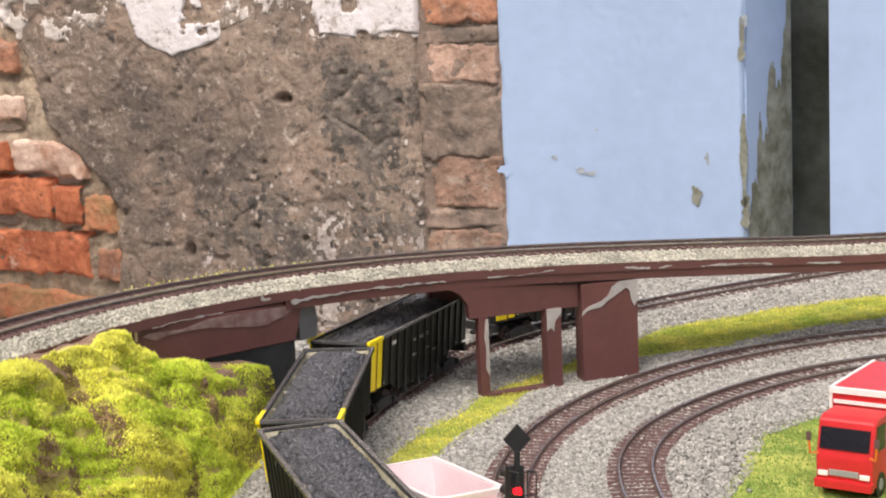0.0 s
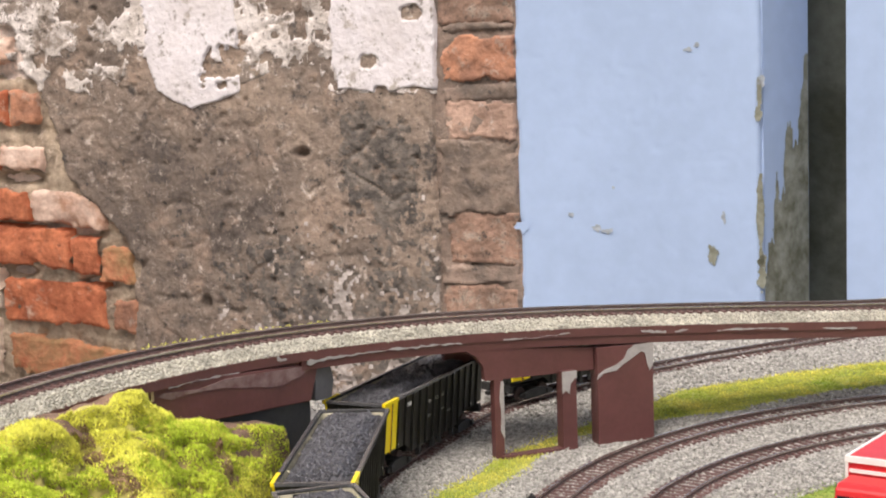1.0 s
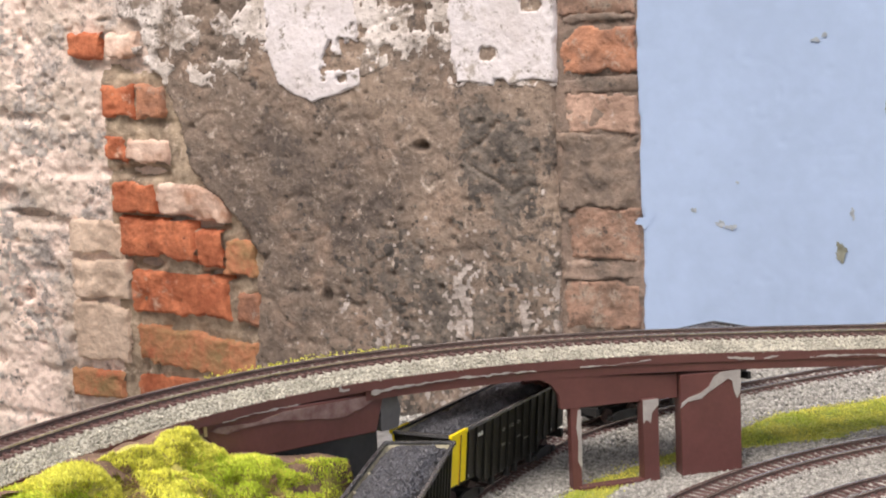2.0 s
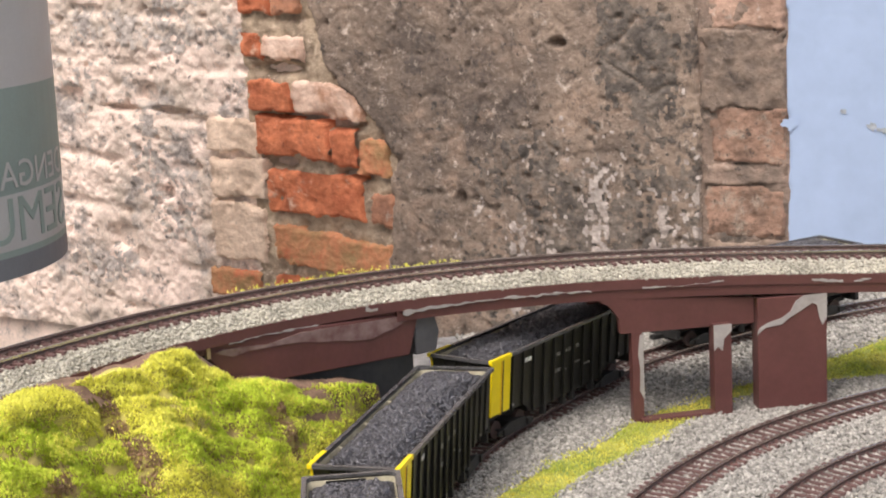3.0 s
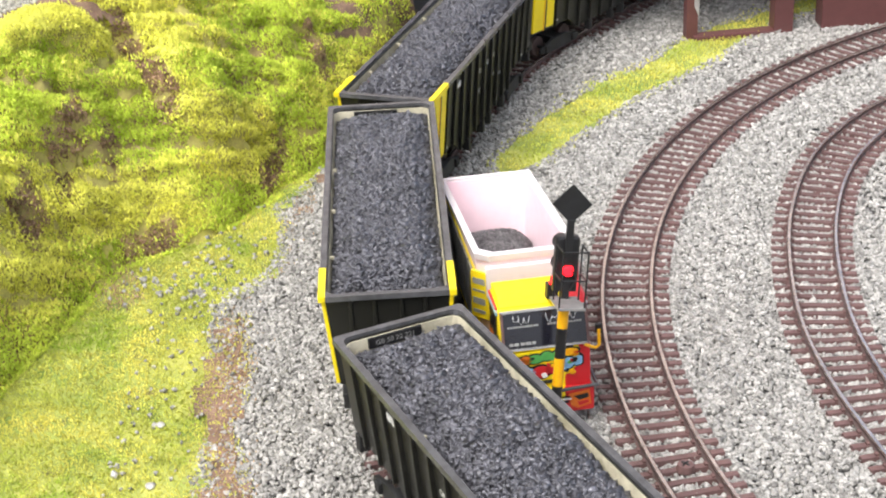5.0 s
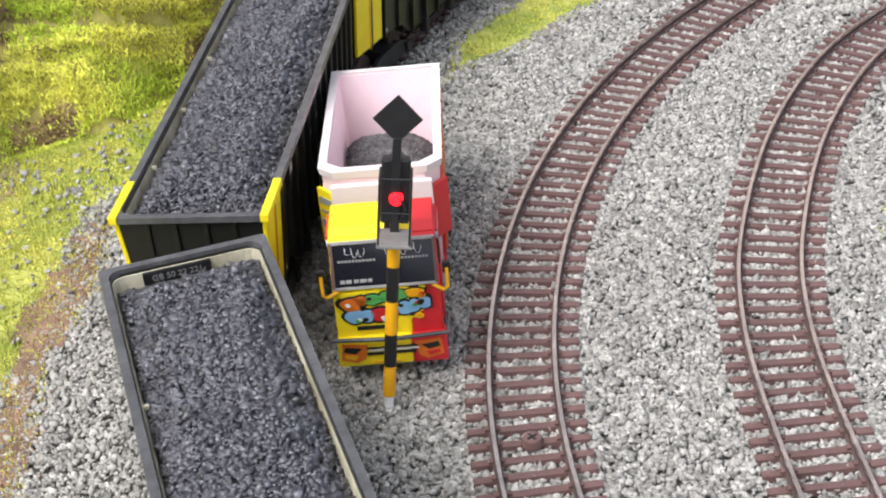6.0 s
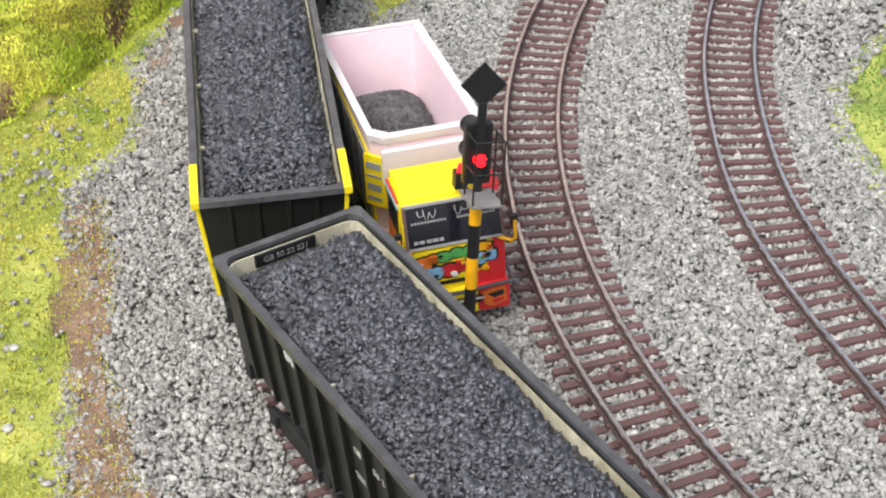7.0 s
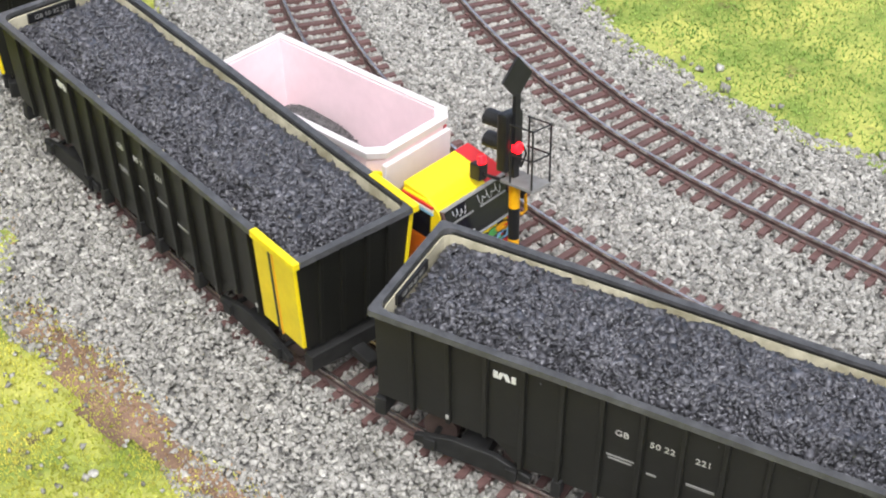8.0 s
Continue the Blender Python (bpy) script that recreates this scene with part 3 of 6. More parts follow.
def soot_in(u, z):
    """A dark run of soot down the plaster, below the whitewash."""
    body = np.minimum(np.minimum(u - 0.250, 0.424 - u) / 0.08, np.minimum(0.200 - z, z + 0.02) / 0.10)
    return body - 0.40 + 0.60 * fbm(u, z * 0.6, 0.045, 61, 5, 0.7) + 0.30 * fbm(u, z, 0.008, 63, 2)


sheet("soot", np.arange(0.22, 0.43, 0.0018), np.arange(-0.05, 0.21, 0.0018), lambda u, z: (soot_in(u, z) > 0) & (grey_in(u, z) > 0.004), rough_layer(grey_in, 0.0106, 51, 0.004, 0.0022), M_SOOT, wall,
      "dark run of soot")
def damp(u, z):
    """How far a place lies in the damp lower part of the plaster."""
    return np.clip((0.02 - z) / 0.10, 0, 1) * np.clip((u - 0.02) / 0.14, 0, 1)


def salt_in(u, z):
    """Flecks of white salt low on the damp plaster."""
    return 0.75 * damp(u, z) - 1.06 + 0.95 * fbm(u * 1.5, z * 0.5, 0.035, 81, 3, 0.7) + 0.85 * fbm(u, z, 0.0065, 83, 2)


def mould_in(u, z):
    """Black mould specks between the salt."""
    return 0.75 * damp(u, z) - 0.74 + 0.8 * fbm(u, z * 0.7, 0.05, 85, 3, 0.7) + 0.85 * fbm(u, z, 0.0075, 87, 2)


sheet("salt_bloom", np.arange(-0.07, 0.43, 0.0016), np.arange(-0.34, 0.05, 0.0016), lambda u, z: (salt_in(u, z) > 0) & (grey_in(u, z) > 0.004), rough_layer(grey_in, 0.0109, 51, 0.004, 0.0022), M_SALT, wall,
      "flecks of white salt")
sheet("mould_specks", np.arange(-0.07, 0.43, 0.0016), np.arange(-0.34, 0.05, 0.0016), lambda u, z: (mould_in(u, z) > 0) & (grey_in(u, z) > 0.004), rough_layer(grey_in, 0.0105, 51, 0.004, 0.0022), M_SOOT, wall,
      "black mould specks")
sheet("worn_whitewash", np.arange(-0.38, 0.45, 0.0036), np.arange(0.14, 0.44, 0.0036), lambda u, z: worn_in(u, z) > -0.002, rough_layer(worn_in, 0.0106, 51, 0.004, 0.0022), M_WHITEWORN, wall,
      "thin worn whitewash")
sheet("whitewash_plaster", np.arange(-0.08, 0.45, 0.0026), np.arange(0.14, 0.44, 0.0026), lambda u, z: white_in(u, z) > -0.002, rough_layer(white_in, 0.0130, 51, 0.004, 0.0004), M_WHITEWASH, wall,
      "peeling white plaster")
# The blue wall beyond the pier, a deep mouldy gap, and the blue wall that goes on past it.
blue = tagged(wall_box("wall_blue", 0.556, 0.898, -0.85, 1.5, -0.22, 0.004, M_BLUE), kind="structure", category="wall", label="light blue limewashed wall with mould stains")
sheet("blue_plaster", np.arange(0.535, 0.91, 0.0036), np.arange(-0.5, 0.44, 0.0036), lambda u, z: blue_in(u, z) > -0.002, rough_layer(blue_in, 0.012, 71, 0.0004, 0.0002), M_BLUE, blue)
# this dark colour holds both the mould stains and the gap's shade
tagged(wall_box("wall_gap", 0.900, 1.25, -0.85, 1.5, -0.34, -0.22, M_MOULDSHADE), kind="structure", category="wall", label="mouldy plaster deep in a gap, the gap's shade put into its dark colour")
tagged(wall_box("wall_blue_far", 1.006, 3.4, -0.85, 1.5, -0.22, 0.010, M_BLUE), kind="structure", category="wall", label="light blue limewashed wall past the gap")


def stain(u, z, w, h, material, seed, d=0.0125):
    """A thin crust of mould or bare plaster with a ragged outline."""
    def inside(a, b):
        return 1 - np.hypot((a - u) / w, (b - z) / h) + 1.1 * fbm(a, b, max(w, h) * 0.45, seed, 4, 0.65) > 0.25
    sheet("stain", np.arange(u - 2 * w, u + 2 * w, 0.0009), np.arange(z - 2 * h, z + 2 * h, 0.0009), inside,
          lambda a, b: wall_np(a, b, d + 0.0010 + 0.0004 * fbm(a, b, 0.12, 71, 3)), material, blue)


for k, (u, z, w, h) in enumerate(((0.669, 0.003, 0.010, 0.006), (0.683, -0.001, 0.012, 0.004), (0.632, 0.022, 0.006, 0.003), (0.895, 0.02, 0.005, 0.085), (0.894, 0.175, 0.005, 0.035), (0.897, 0.20, 0.006, 0.012),
                                 (0.845, 0.02, 0.004, 0.010), (0.800, 0.245, 0.007, 0.004), (0.812, 0.25, 0.004, 0.004), (0.83, -0.03, 0.006, 0.014), (0.895, -0.05, 0.006, 0.03), (0.693, 0.06, 0.003, 0.002), (0.56, 0.005, 0.014, 0.008))):
    small = max(w, h) < 0.013
    stain(u, z, w * (0.75 if small else 1), h * (0.75 if small else 1), M_BLUE if k == 12 else M_STAINPALE if small else M_STAIN, 200 + k)
# the splayed side of the gap, streaked with mould
def reveal(a, z, out=0.0):
    return wall_np(0.8985 + 0.043 * a + 0.002 * out, z, 0.006 - 0.10 * a + out)


sheet("reveal", np.linspace(0, 1, 14), np.arange(-0.85, 1.5, 0.02), lambda a, z: a > -9, lambda a, z: reveal(a, z), M_BLUE, blue)
sheet("stain", np.linspace(0, 1, 100), np.arange(-0.5, 0.44, 0.002), lambda a, z: 0.10 + 0.55 * (a - 0.45) - 2.2 * np.clip(z - 0.02, -0.1, 1) + 0.35 * fbm(a * 0.16, z * 0.30, 0.030, 90, 5, 0.6) > 0.0,
      lambda a, z: reveal(a, z, 0.0015), M_STAIN, blue, "grey-green mould streaks")

sheet("joint_mortar", np.arange(-0.42, -0.06, 0.004), np.arange(-0.36, 0.25, 0.004), lambda u, z: np.minimum(np.minimum(u + 0.372, -0.075 - u), np.minimum(0.235 - z, 0.02 + np.interp(z, [-0.3, 0.05, 0.2], [0.3, 0.24, 0.12]) - 0.372 - u + 0.22)) + 0.02 * fbm(u, z, 0.05, 49, 4) > 0,
      lambda u, z: base_place(u, z) + np.array([WN_.x, WN_.y, 0]) * 0.0018, M_JOINT, wall, "crumbly brown joint mortar")
# grey grime on the pale left stretch
def grime(u, z, w, h, seed):
    def inside(a, b):
        return 1 - np.hypot((a - u) / w, (b - z - 0.08 * (u - a)) / h) + 0.9 * fbm(a, b, 0.05, seed, 3, 0.6) + 1.7 * fbm(a, b, 0.012, seed + 3, 3, 0.7) > 0.62
    sheet("grime", np.arange(u - 1.6 * w, u + 1.6 * w, 0.0028), np.arange(z - 2 * h, z + 2 * h, 0.0028), inside,
          lambda a, b: base_place(a, b) + np.array([WN_.x, WN_.y, 0]) * 0.0014, M_GRIME, wall, "grey sooty crust")


for k, g in enumerate(((-0.62, 0.140, 0.22, 0.030), (-0.60, -0.06, 0.05, 0.075), (-0.66, 0.30, 0.2, 0.025), (-0.90, 0.05, 0.15, 0.06), (-0.55, 0.20, 0.08, 0.03), (-0.545, -0.17, 0.04, 0.06), (-0.72, -0.28, 0.12, 0.03))):
    grime(*g, 500 + k)
# bricks laid bare: u from and to, z from and to, material
BRICKS = [(-0.436, -0.363, 0.256, 0.303, M_BRICK), (-0.360, -0.286, 0.256, 0.300, M_BRICKPALE),
          (-0.373, -0.307, 0.160, 0.219, M_BRICK), (-0.305, -0.245, 0.158, 0.217, M_BRICKWORN),
          (-0.376, -0.326, 0.087, 0.134, M_BRICK), (-0.335, -0.243, 0.085, 0.130, M_BRICKPALE),
          (-0.366, -0.276, 0.003, 0.058, M_BRICK), (-0.276, -0.136, -0.004, 0.053, M_BRICKPALE),
          (-0.354, -0.206, -0.070, -0.003, M_BRICK), (-0.206, -0.150, -0.084, -0.020, M_BRICK), (-0.152, -0.086, -0.092, -0.034, M_BRICKMOSSY),
          (-0.336, -0.143, -0.164, -0.091, M_BRICK), (-0.136, -0.082, -0.175, -0.113, M_BRICKWORN),
          (-0.335, -0.096, -0.253, -0.186, M_BRICKMOSSY), (-0.483, -0.367, -0.311, -0.260, M_BRICKMOSSY), (-0.34, -0.10, -0.34, -0.265, M_BRICK),
          (-0.466, -0.350, -0.068, -0.004, M_BRICKTAN), (-0.462, -0.342, -0.142, -0.071, M_BRICKTAN), (-0.467, -0.348, -0.250, -0.145, M_BRICKTAN),
          (0.436, 0.557, 0.287, 0.342, M_PIERBRICK), (0.441, 0.556, 0.208, 0.279, M_BRICKWORN), (0.446, 0.557, 0.122, 0.184, M_PIERPINK),
          (0.431, 0.556, 0.018, 0.128, M_PIERGREY), (0.440, 0.557, -0.056, 0.026, M_PIERBRICK), (0.430, 0.554, -0.084, -0.050, M_PIERDIRT), (0.434, 0.553, -0.153, -0.080, M_PIERBRICK),
          (0.432, 0.553, -0.25, -0.150, M_PIERGREY), (0.440, 0.556, 0.179, 0.209, M_PIERDIRT), (0.440, 0.556, 0.274, 0.296, M_PIERDIRT)]


def brick(k, u0, u1, z0, z1, material):
    """A worn brick proud of its joints, its face spalled and its edges chipped."""
    u, z, w, h = (u0 + u1) / 2, (z0 + z1) / 2, (u1 - u0) / 2, (z1 - z0) / 2

    def depth(a, b):
        e = np.minimum(w - np.abs(a - u), h - np.abs(b - z)) + (0.011 if u < 0 else 0.010) * fbm(a, b, 0.030, 300 + k, 4, 0.62) - 0.0005
        g = np.clip(e / 0.0035, 0, 1)
        spall = np.clip(fbm(a, b, 0.035, 360 + k, 3) - 0.15, 0, 1) * (1 if u < 0 else 0.6)
        return -0.016 + g * ((0.025 if u < 0 else 0.0215) + (0.005 if u < 0 else 0.008) * fbm(a, b, 0.045, 330 + k, 5, 0.65) - 0.012 * spall)
    skew = (-0.05 + 0.05 * math.sin(k * 2.3)) if u < 0 else 0.015 * math.sin(k * 1.9)
    sheet("brick", np.linspace(u - w, u + w, max(8, int(w / 0.0017))), np.linspace(z - h, z + h, max(6, int(h / 0.0017))), lambda a, b: a > -9,
          lambda a, b: wall_np(a, b + skew * (a - u), depth(a, b)), material, wall)


for k, b in enumerate(BRICKS):
    brick(k, *b)
# plain walls out of view, added to close the room for bounced light
tagged(solid("unseen_wall_left", *box_data(-3.2, -3.05, -3.0, 4.6, -0.85, 2.2), M_WALLPLAIN), kind="structure", label="unseen plain white side wall added for bounced light", category="wall")
tagged(solid("unseen_wall_end", *box_data(-3.05, 0.2, 4.45, 4.6, -0.85, 2.2), M_WALLPLAIN), kind="structure", label="unseen plain white end wall added for bounced light", category="wall")

# ---- banner ----
BAN_C, BAN_R, BAN_Z = Vector((-0.4535, 1.6130)), 0.25, -0.107
BAN_RIGHT, BAN_FRONT = Vector((0.9981, 0.062)), Vector((0.062, -0.9981))


def on_banner(arc, z, out=0.0):
    """A point of the rolled sheet, arc metres from its outermost line."""
    r = BAN_R + out + 0.02 * z
    a = arc / BAN_R
    p = BAN_C + BAN_RIGHT * (r * math.cos(a)) + BAN_FRONT * (r * math.sin(a))
    return (p.x, p.y, BAN_Z + z)


def banner():
    ban = empty("rolled_banner", Matrix(), "translucent grey-green vinyl banner rolled wide, its print showing through reversed", "banner")
    n = 72
    for name, z0, z1, t, material in (("hem", 0.0, 0.026, 0.003, M_VINYLDARK), ("stripe", 0.026, 0.034, 0.002, M_VINYLGREEN), ("panel", 0.034, 0.100, 0.002, M_VINYL),
                                      ("band", 0.100, 0.225, 0.002, M_VINYLGREEN), ("panel", 0.225, 0.75, 0.002, M_VINYL)):
        verts, faces = [], []
        for i in range(n):
            arc = 2 * math.pi * BAN_R * i / n
            verts += [on_banner(arc, z0), on_banner(arc, z0, -t), on_banner(arc, z1, -t), on_banner(arc, z1)]
        for i in range(n):
            j = (i + 1) % n
            for k in range(4):
                faces.append((4 * i + k, 4 * j + k, 4 * j + (k + 1) % 4, 4 * i + (k + 1) % 4))
        solid(name, verts, faces, material, ban, smooth=False)
    for words, size, arc0, z, material in (("SEMUA", 0.078, 0.160, 0.066, M_VINYLGREEN), ("DENGAN GO", 0.046, 0.178, 0.121, M_VINYL)):
        bm = bm_text(words, size, Matrix())
        bmesh.ops.subdivide_edges(bm, edges=[e for e in bm.edges if e.calc_length() > 0.02], cuts=2)
        for v in bm.verts:
            v.co = on_banner(arc0 + v.co.x, z + v.co.y, 0.0008 + v.co.z * 0.4)
        part("lettering", bm, material, ban)


banner()

# ---- ground ----
BOARD = [(-0.9, -0.75), (1.1, -0.75), (1.1, 0.70), (0.30, 0.70), (0.21, 0.575), (-0.9, 0.575)]
board = tagged(part("ground", bm_plate(BOARD, 2, -0.03, -0.0012), M_BALLAST, None), kind="structure", label="flat layout top spread with grey ballast", category="ground")
for name, sizes in (("apron", ((-0.88, 1.08, -0.73, -0.705, -0.10, -0.03), (-0.88, 1.08, 0.53, 0.555, -0.10, -0.03))),
                    ("leg", ((-0.86, -0.80, -0.70, -0.64, -0.85, -0.03), (1.0, 1.06, -0.70, -0.64, -0.85, -0.03), (-0.86, -0.80, 0.48, 0.54, -0.85, -0.03), (1.0, 1.06, 0.48, 0.54, -0.85, -0.03)))):
    for q in sizes:
        solid(name, *box_data(*q), M_WOOD, board)
RNG = np.random.default_rng(11)


def loop_radius(x, y):
    return np.hypot(x - C1.x, y - C1.y)


LEFT_Y = [-0.6, -0.05, 0.0, 0.042, 0.073, 0.116, 0.144, 0.19, 0.24, 0.33]
LEFT_X = [-0.06, -0.1009, -0.1036, -0.1028, -0.0984, -0.0922, -0.0743, -0.0648, -0.0429, 0.0175]
FOOT_X = [-0.9, -0.44, -0.297, -0.202, -0.1633, -0.1277, -0.1034, -0.0852, -0.053, -0.0228, 0.0277, 0.0581, 0.10]
FOOT_Y = [-1.05, -0.52, -0.249, -0.0128, 0.085, 0.158, 0.174, 0.186, 0.222, 0.268, 0.335, 0.40, 9.0]
PATH3_A = np.array([(p.x, p.y) for p in PATH3])


def left_turf(x, y):
    """Grass west of the outer loop, above zero inside."""
    return np.interp(y, LEFT_Y, LEFT_X) - x + 0.012 * fbm(x, y, 0.05, 401, 4)


def strip_turf(x, y):
    """The grass strip between the outer and the middle loop."""
    r = loop_radius(x, y)
    a = np.degrees(np.arctan2(y - C1.y, C1.x - x))
    mid = np.interp(a, [18, 26, 40, 55, 70, 95, 130], [0.482, 0.468, 0.444, 0.430, 0.405, 0.399, 0.396])
    half = np.interp(a, [18, 24, 40, 58, 64, 72, 95, 130], [-0.01, 0.010, 0.012, 0.009, 0.018, 0.035, 0.037, 0.037])
    return half - np.abs(r - mid) + 0.008 * fbm(x, y, 0.04, 403, 4)


def inner_turf(x, y):
    """Grass inside the inner loop."""
    g = np.full(x.shape, 9.0)
    for px, py in PATH3_A[::4]:
        g = np.minimum(g, np.hypot(x - px, y - py))
    side = np.where((x > np.interp(y, PATH3_A[:, 1], PATH3_A[:, 0])) & (y < 0.28), 1, -1)
    return side * g - np.interp(y, [-0.02, 0.06, 0.10, 0.15, 0.20], [0.046, 0.043, 0.041, 0.058, 0.062]) + 0.009 * fbm(x, y, 0.05, 405, 4)


def bare_patch(x, y):
    """A worn patch of soil at the foot of the hill."""
    return 1 - np.hypot((x + 0.1320 + 0.15 * (y - 0.15)) / 0.008, (y - 0.150) / 0.026) + 1.1 * fbm(x, y, 0.016, 409, 4, 0.6)


def soil_band(x, y):
    """Bare brown soil between the west grass and the ballast."""
    return 0.004 - np.abs(np.interp(y, LEFT_Y, LEFT_X) + 0.007 - x) + 0.011 * fbm(x, y, 0.035, 407, 4) - 0.006 * (y > 0.11)


def foot(x, y):
    return (y - np.interp(x, FOOT_X, FOOT_Y)) * 0.78


def hill_height(x, y):
    top = np.interp(x, [-0.9, -0.30, -0.2, -0.1, -0.085, -0.075, -0.064, -0.05, -0.03, -0.01, 0.02, 0.05], [0.094, 0.093, 0.0915, 0.0895, 0.0865, 0.074, 0.064, 0.061, 0.057, 0.052, 0.040, 0.025])
    f = foot(x, y) + 0.010 * fbm(x, y, 0.05, 411, 4)
    run = np.clip(f + np.clip(near_deck(x, y) - 0.014, 0.0, 1) * 0.78, 0.004, 1)
    t = np.clip(np.clip(f, 0, 1) / run, 0, 1)
    z = top * (1 - (1 - t) ** 1.4)
    lump = np.clip(np.abs(fbm(x, y, 0.060, 413, 2)) * 2.4, 0, 1) + 0.35 * np.clip(np.abs(fbm(x, y, 0.020, 415, 2)) * 2.4, 0, 1) - 0.2
    return z + np.clip(f / 0.02, 0, 1) * np.clip((top + 0.004 - z) / 0.02, 0.12, 1) * (0.020 * lump - 0.008 + 0.0022 * fbm(x, y, 0.007, 417, 2))


def near_deck(x, y):
    """How far a place lies south of the ramp's near edge."""
    return np.interp(x, [p.x for p in EDGE], [p.y for p in EDGE]) - y


def flat(h, seed):
    return lambda x, y: np.stack([x, y, h + 0.0012 * fbm(x, y, 0.02, seed, 3)], -1)


turf = tagged(new("turf"), label="thin yellow-green scatter grass beside the tracks", category="grass", kind="structure")
xs, ys = np.arange(-0.62, 0.0, 0.005), np.arange(-0.6, 0.34, 0.005)
sheet("turf_mat", xs, ys, lambda x, y: left_turf(x, y) > 0, flat(0.0002, 1), M_TURF, turf)
sheet("turf_mat", np.arange(0.0, 1.0, 0.0035), np.arange(0.15, 0.56, 0.0035), lambda x, y: strip_turf(x, y) > 0, flat(0.0002, 2), M_TURF, turf)
sheet("turf_mat", np.arange(0.1, 0.7, 0.005), np.arange(-0.3, 0.26, 0.005), lambda x, y: inner_turf(x, y) > 0, flat(0.0002, 3), M_TURF, turf)
sheet("soil_mat", np.arange(-0.16, 0.03, 0.004), np.arange(-0.4, 0.30, 0.004), lambda x, y: soil_band(x, y) > 0, flat(0.0009, 4), M_SOIL, turf, "bare brown soil")


def scatter(n, x0, x1, y0, y1, keep):
    p = np.stack([RNG.uniform(x0, x1, n), RNG.uniform(y0, y1, n)], 1)
    return p[keep(p[:, 0], p[:, 1])]


def on_ballast(x, y):
    return (left_turf(x, y) < 0.002) & (strip_turf(x, y) < 0.001) & (inner_turf(x, y) < 0.002) & (foot(x, y) < 0) & ((soil_band(x, y) < 0) | (RNG.uniform(size=x.shape) < 0.42))


def stones(name, p, lo, hi, shape, faces, z=0.0):
    size = RNG.uniform(lo, hi, len(p)) * RNG.choice([1, 1, 1, 1.35], len(p))
    pts = np.c_[p, z + RNG.uniform(-0.0003, 0.0007, len(p))]
    ob = grains(name, pts, size, shape, faces, M_STONE, RNG, 0.55, 0.85)
    return tagged(ob, kind="stuff", label="loose angular grey and white ballast stones", category="gravel")


stones("ballast_near", scatter(150000, -0.13, 0.16, -0.15, 0.22, on_ballast), 0.0006, 0.00105, OCTA, OCTA_F)
stones("ballast_middle", scatter(70000, -0.06, 0.36, 0.22, 0.40, on_ballast), 0.0007, 0.0012, OCTA, OCTA_F)
stones("ballast_right", scatter(42000, 0.16, 0.42, -0.05, 0.22, on_ballast), 0.0008, 0.0012, OCTA, OCTA_F)
stones("ballast_far", scatter(76000, 0.10, 0.80, 0.40, 0.69, lambda x, y: on_ballast(x, y) & (y < np.interp(x, [0.21, 0.30], [0.57, 0.695]))), 0.0010, 0.0016, OCTA, OCTA_F)
stones("ballast_back", scatter(42000, 0.36, 0.75, 0.18, 0.40, on_ballast), 0.0011, 0.0017, OCTA, OCTA_F)
stones("ballast_front", scatter(24000, -0.10, 0.16, -0.26, -0.15, on_ballast), 0.0009, 0.0013, OCTA, OCTA_F)


def flock(name, p, lo, hi, z, label, material=None):
    size = RNG.uniform(lo, hi, len(p))
    ob = grains(name, np.c_[p, z], size, BLADE, BLADE_F, material or M_GRASS, RNG, 0.4, 1.0, upright=True)
    return tagged(ob, kind="stuff", label=label, category="grass")


def turfed(f):
    return lambda x, y: (f(x, y) + 0.004 * RNG.normal(size=x.shape) > 0.001) & (foot(x, y) < 0.004)


p = scatter(170000, -0.22, 0.0, -0.14, 0.24, turfed(left_turf))
p = p[(bare_patch(p[:, 0], p[:, 1]) < 0.1) | (RNG.uniform(size=len(p)) < 0.30)]
flock("grass_west", p, 0.0004, 0.0009, RNG.uniform(0.0002, 0.0012, len(p)), "fine yellow-green flock grass")
p = scatter(190000, 0.0, 0.74, 0.18, 0.53, turfed(strip_turf))
flock("grass_strip", p, 0.0005, 0.0011, RNG.uniform(0.0002, 0.0012, len(p)), "fine yellow-green flock grass")
p = scatter(70000, 0.12, 0.40, -0.12, 0.24, turfed(inner_turf))
flock("grass_inner", p, 0.0005, 0.0010, RNG.uniform(0.0002, 0.0012, len(p)), "fine green flock grass", M_GRASSIN)
p = scatter(60000, -0.16, -0.05, -0.3, 0.24, lambda x, y: ((soil_band(x, y) + 0.004 * RNG.normal(size=x.shape) > -0.001) | (bare_patch(x, y) > 0)) & (foot(x, y) < 0.018))
flock("soil_fibres", p, 0.0004, 0.0009, RNG.uniform(0.0004, 0.0014, len(p)), "brown fibres of dry scatter", M_DRY)
p = scatter(9000, -0.125, -0.07, -0.1, 0.2, lambda x, y: soil_band(x, y) > -0.004)
flock("soil_tufts", p, 0.0004, 0.0008, RNG.uniform(0.0004, 0.0012, len(p)), "sparse dry grass on brown soil")
p = scatter(900, -0.2, -0.06, -0.1, 0.2, lambda x, y: (left_turf(x, y) > -0.004) & (left_turf(x, y) < 0.03))
stones("stray_stones", p[:220], 0.0005, 0.0010, CUBE, CUBE_F, 0.0012)
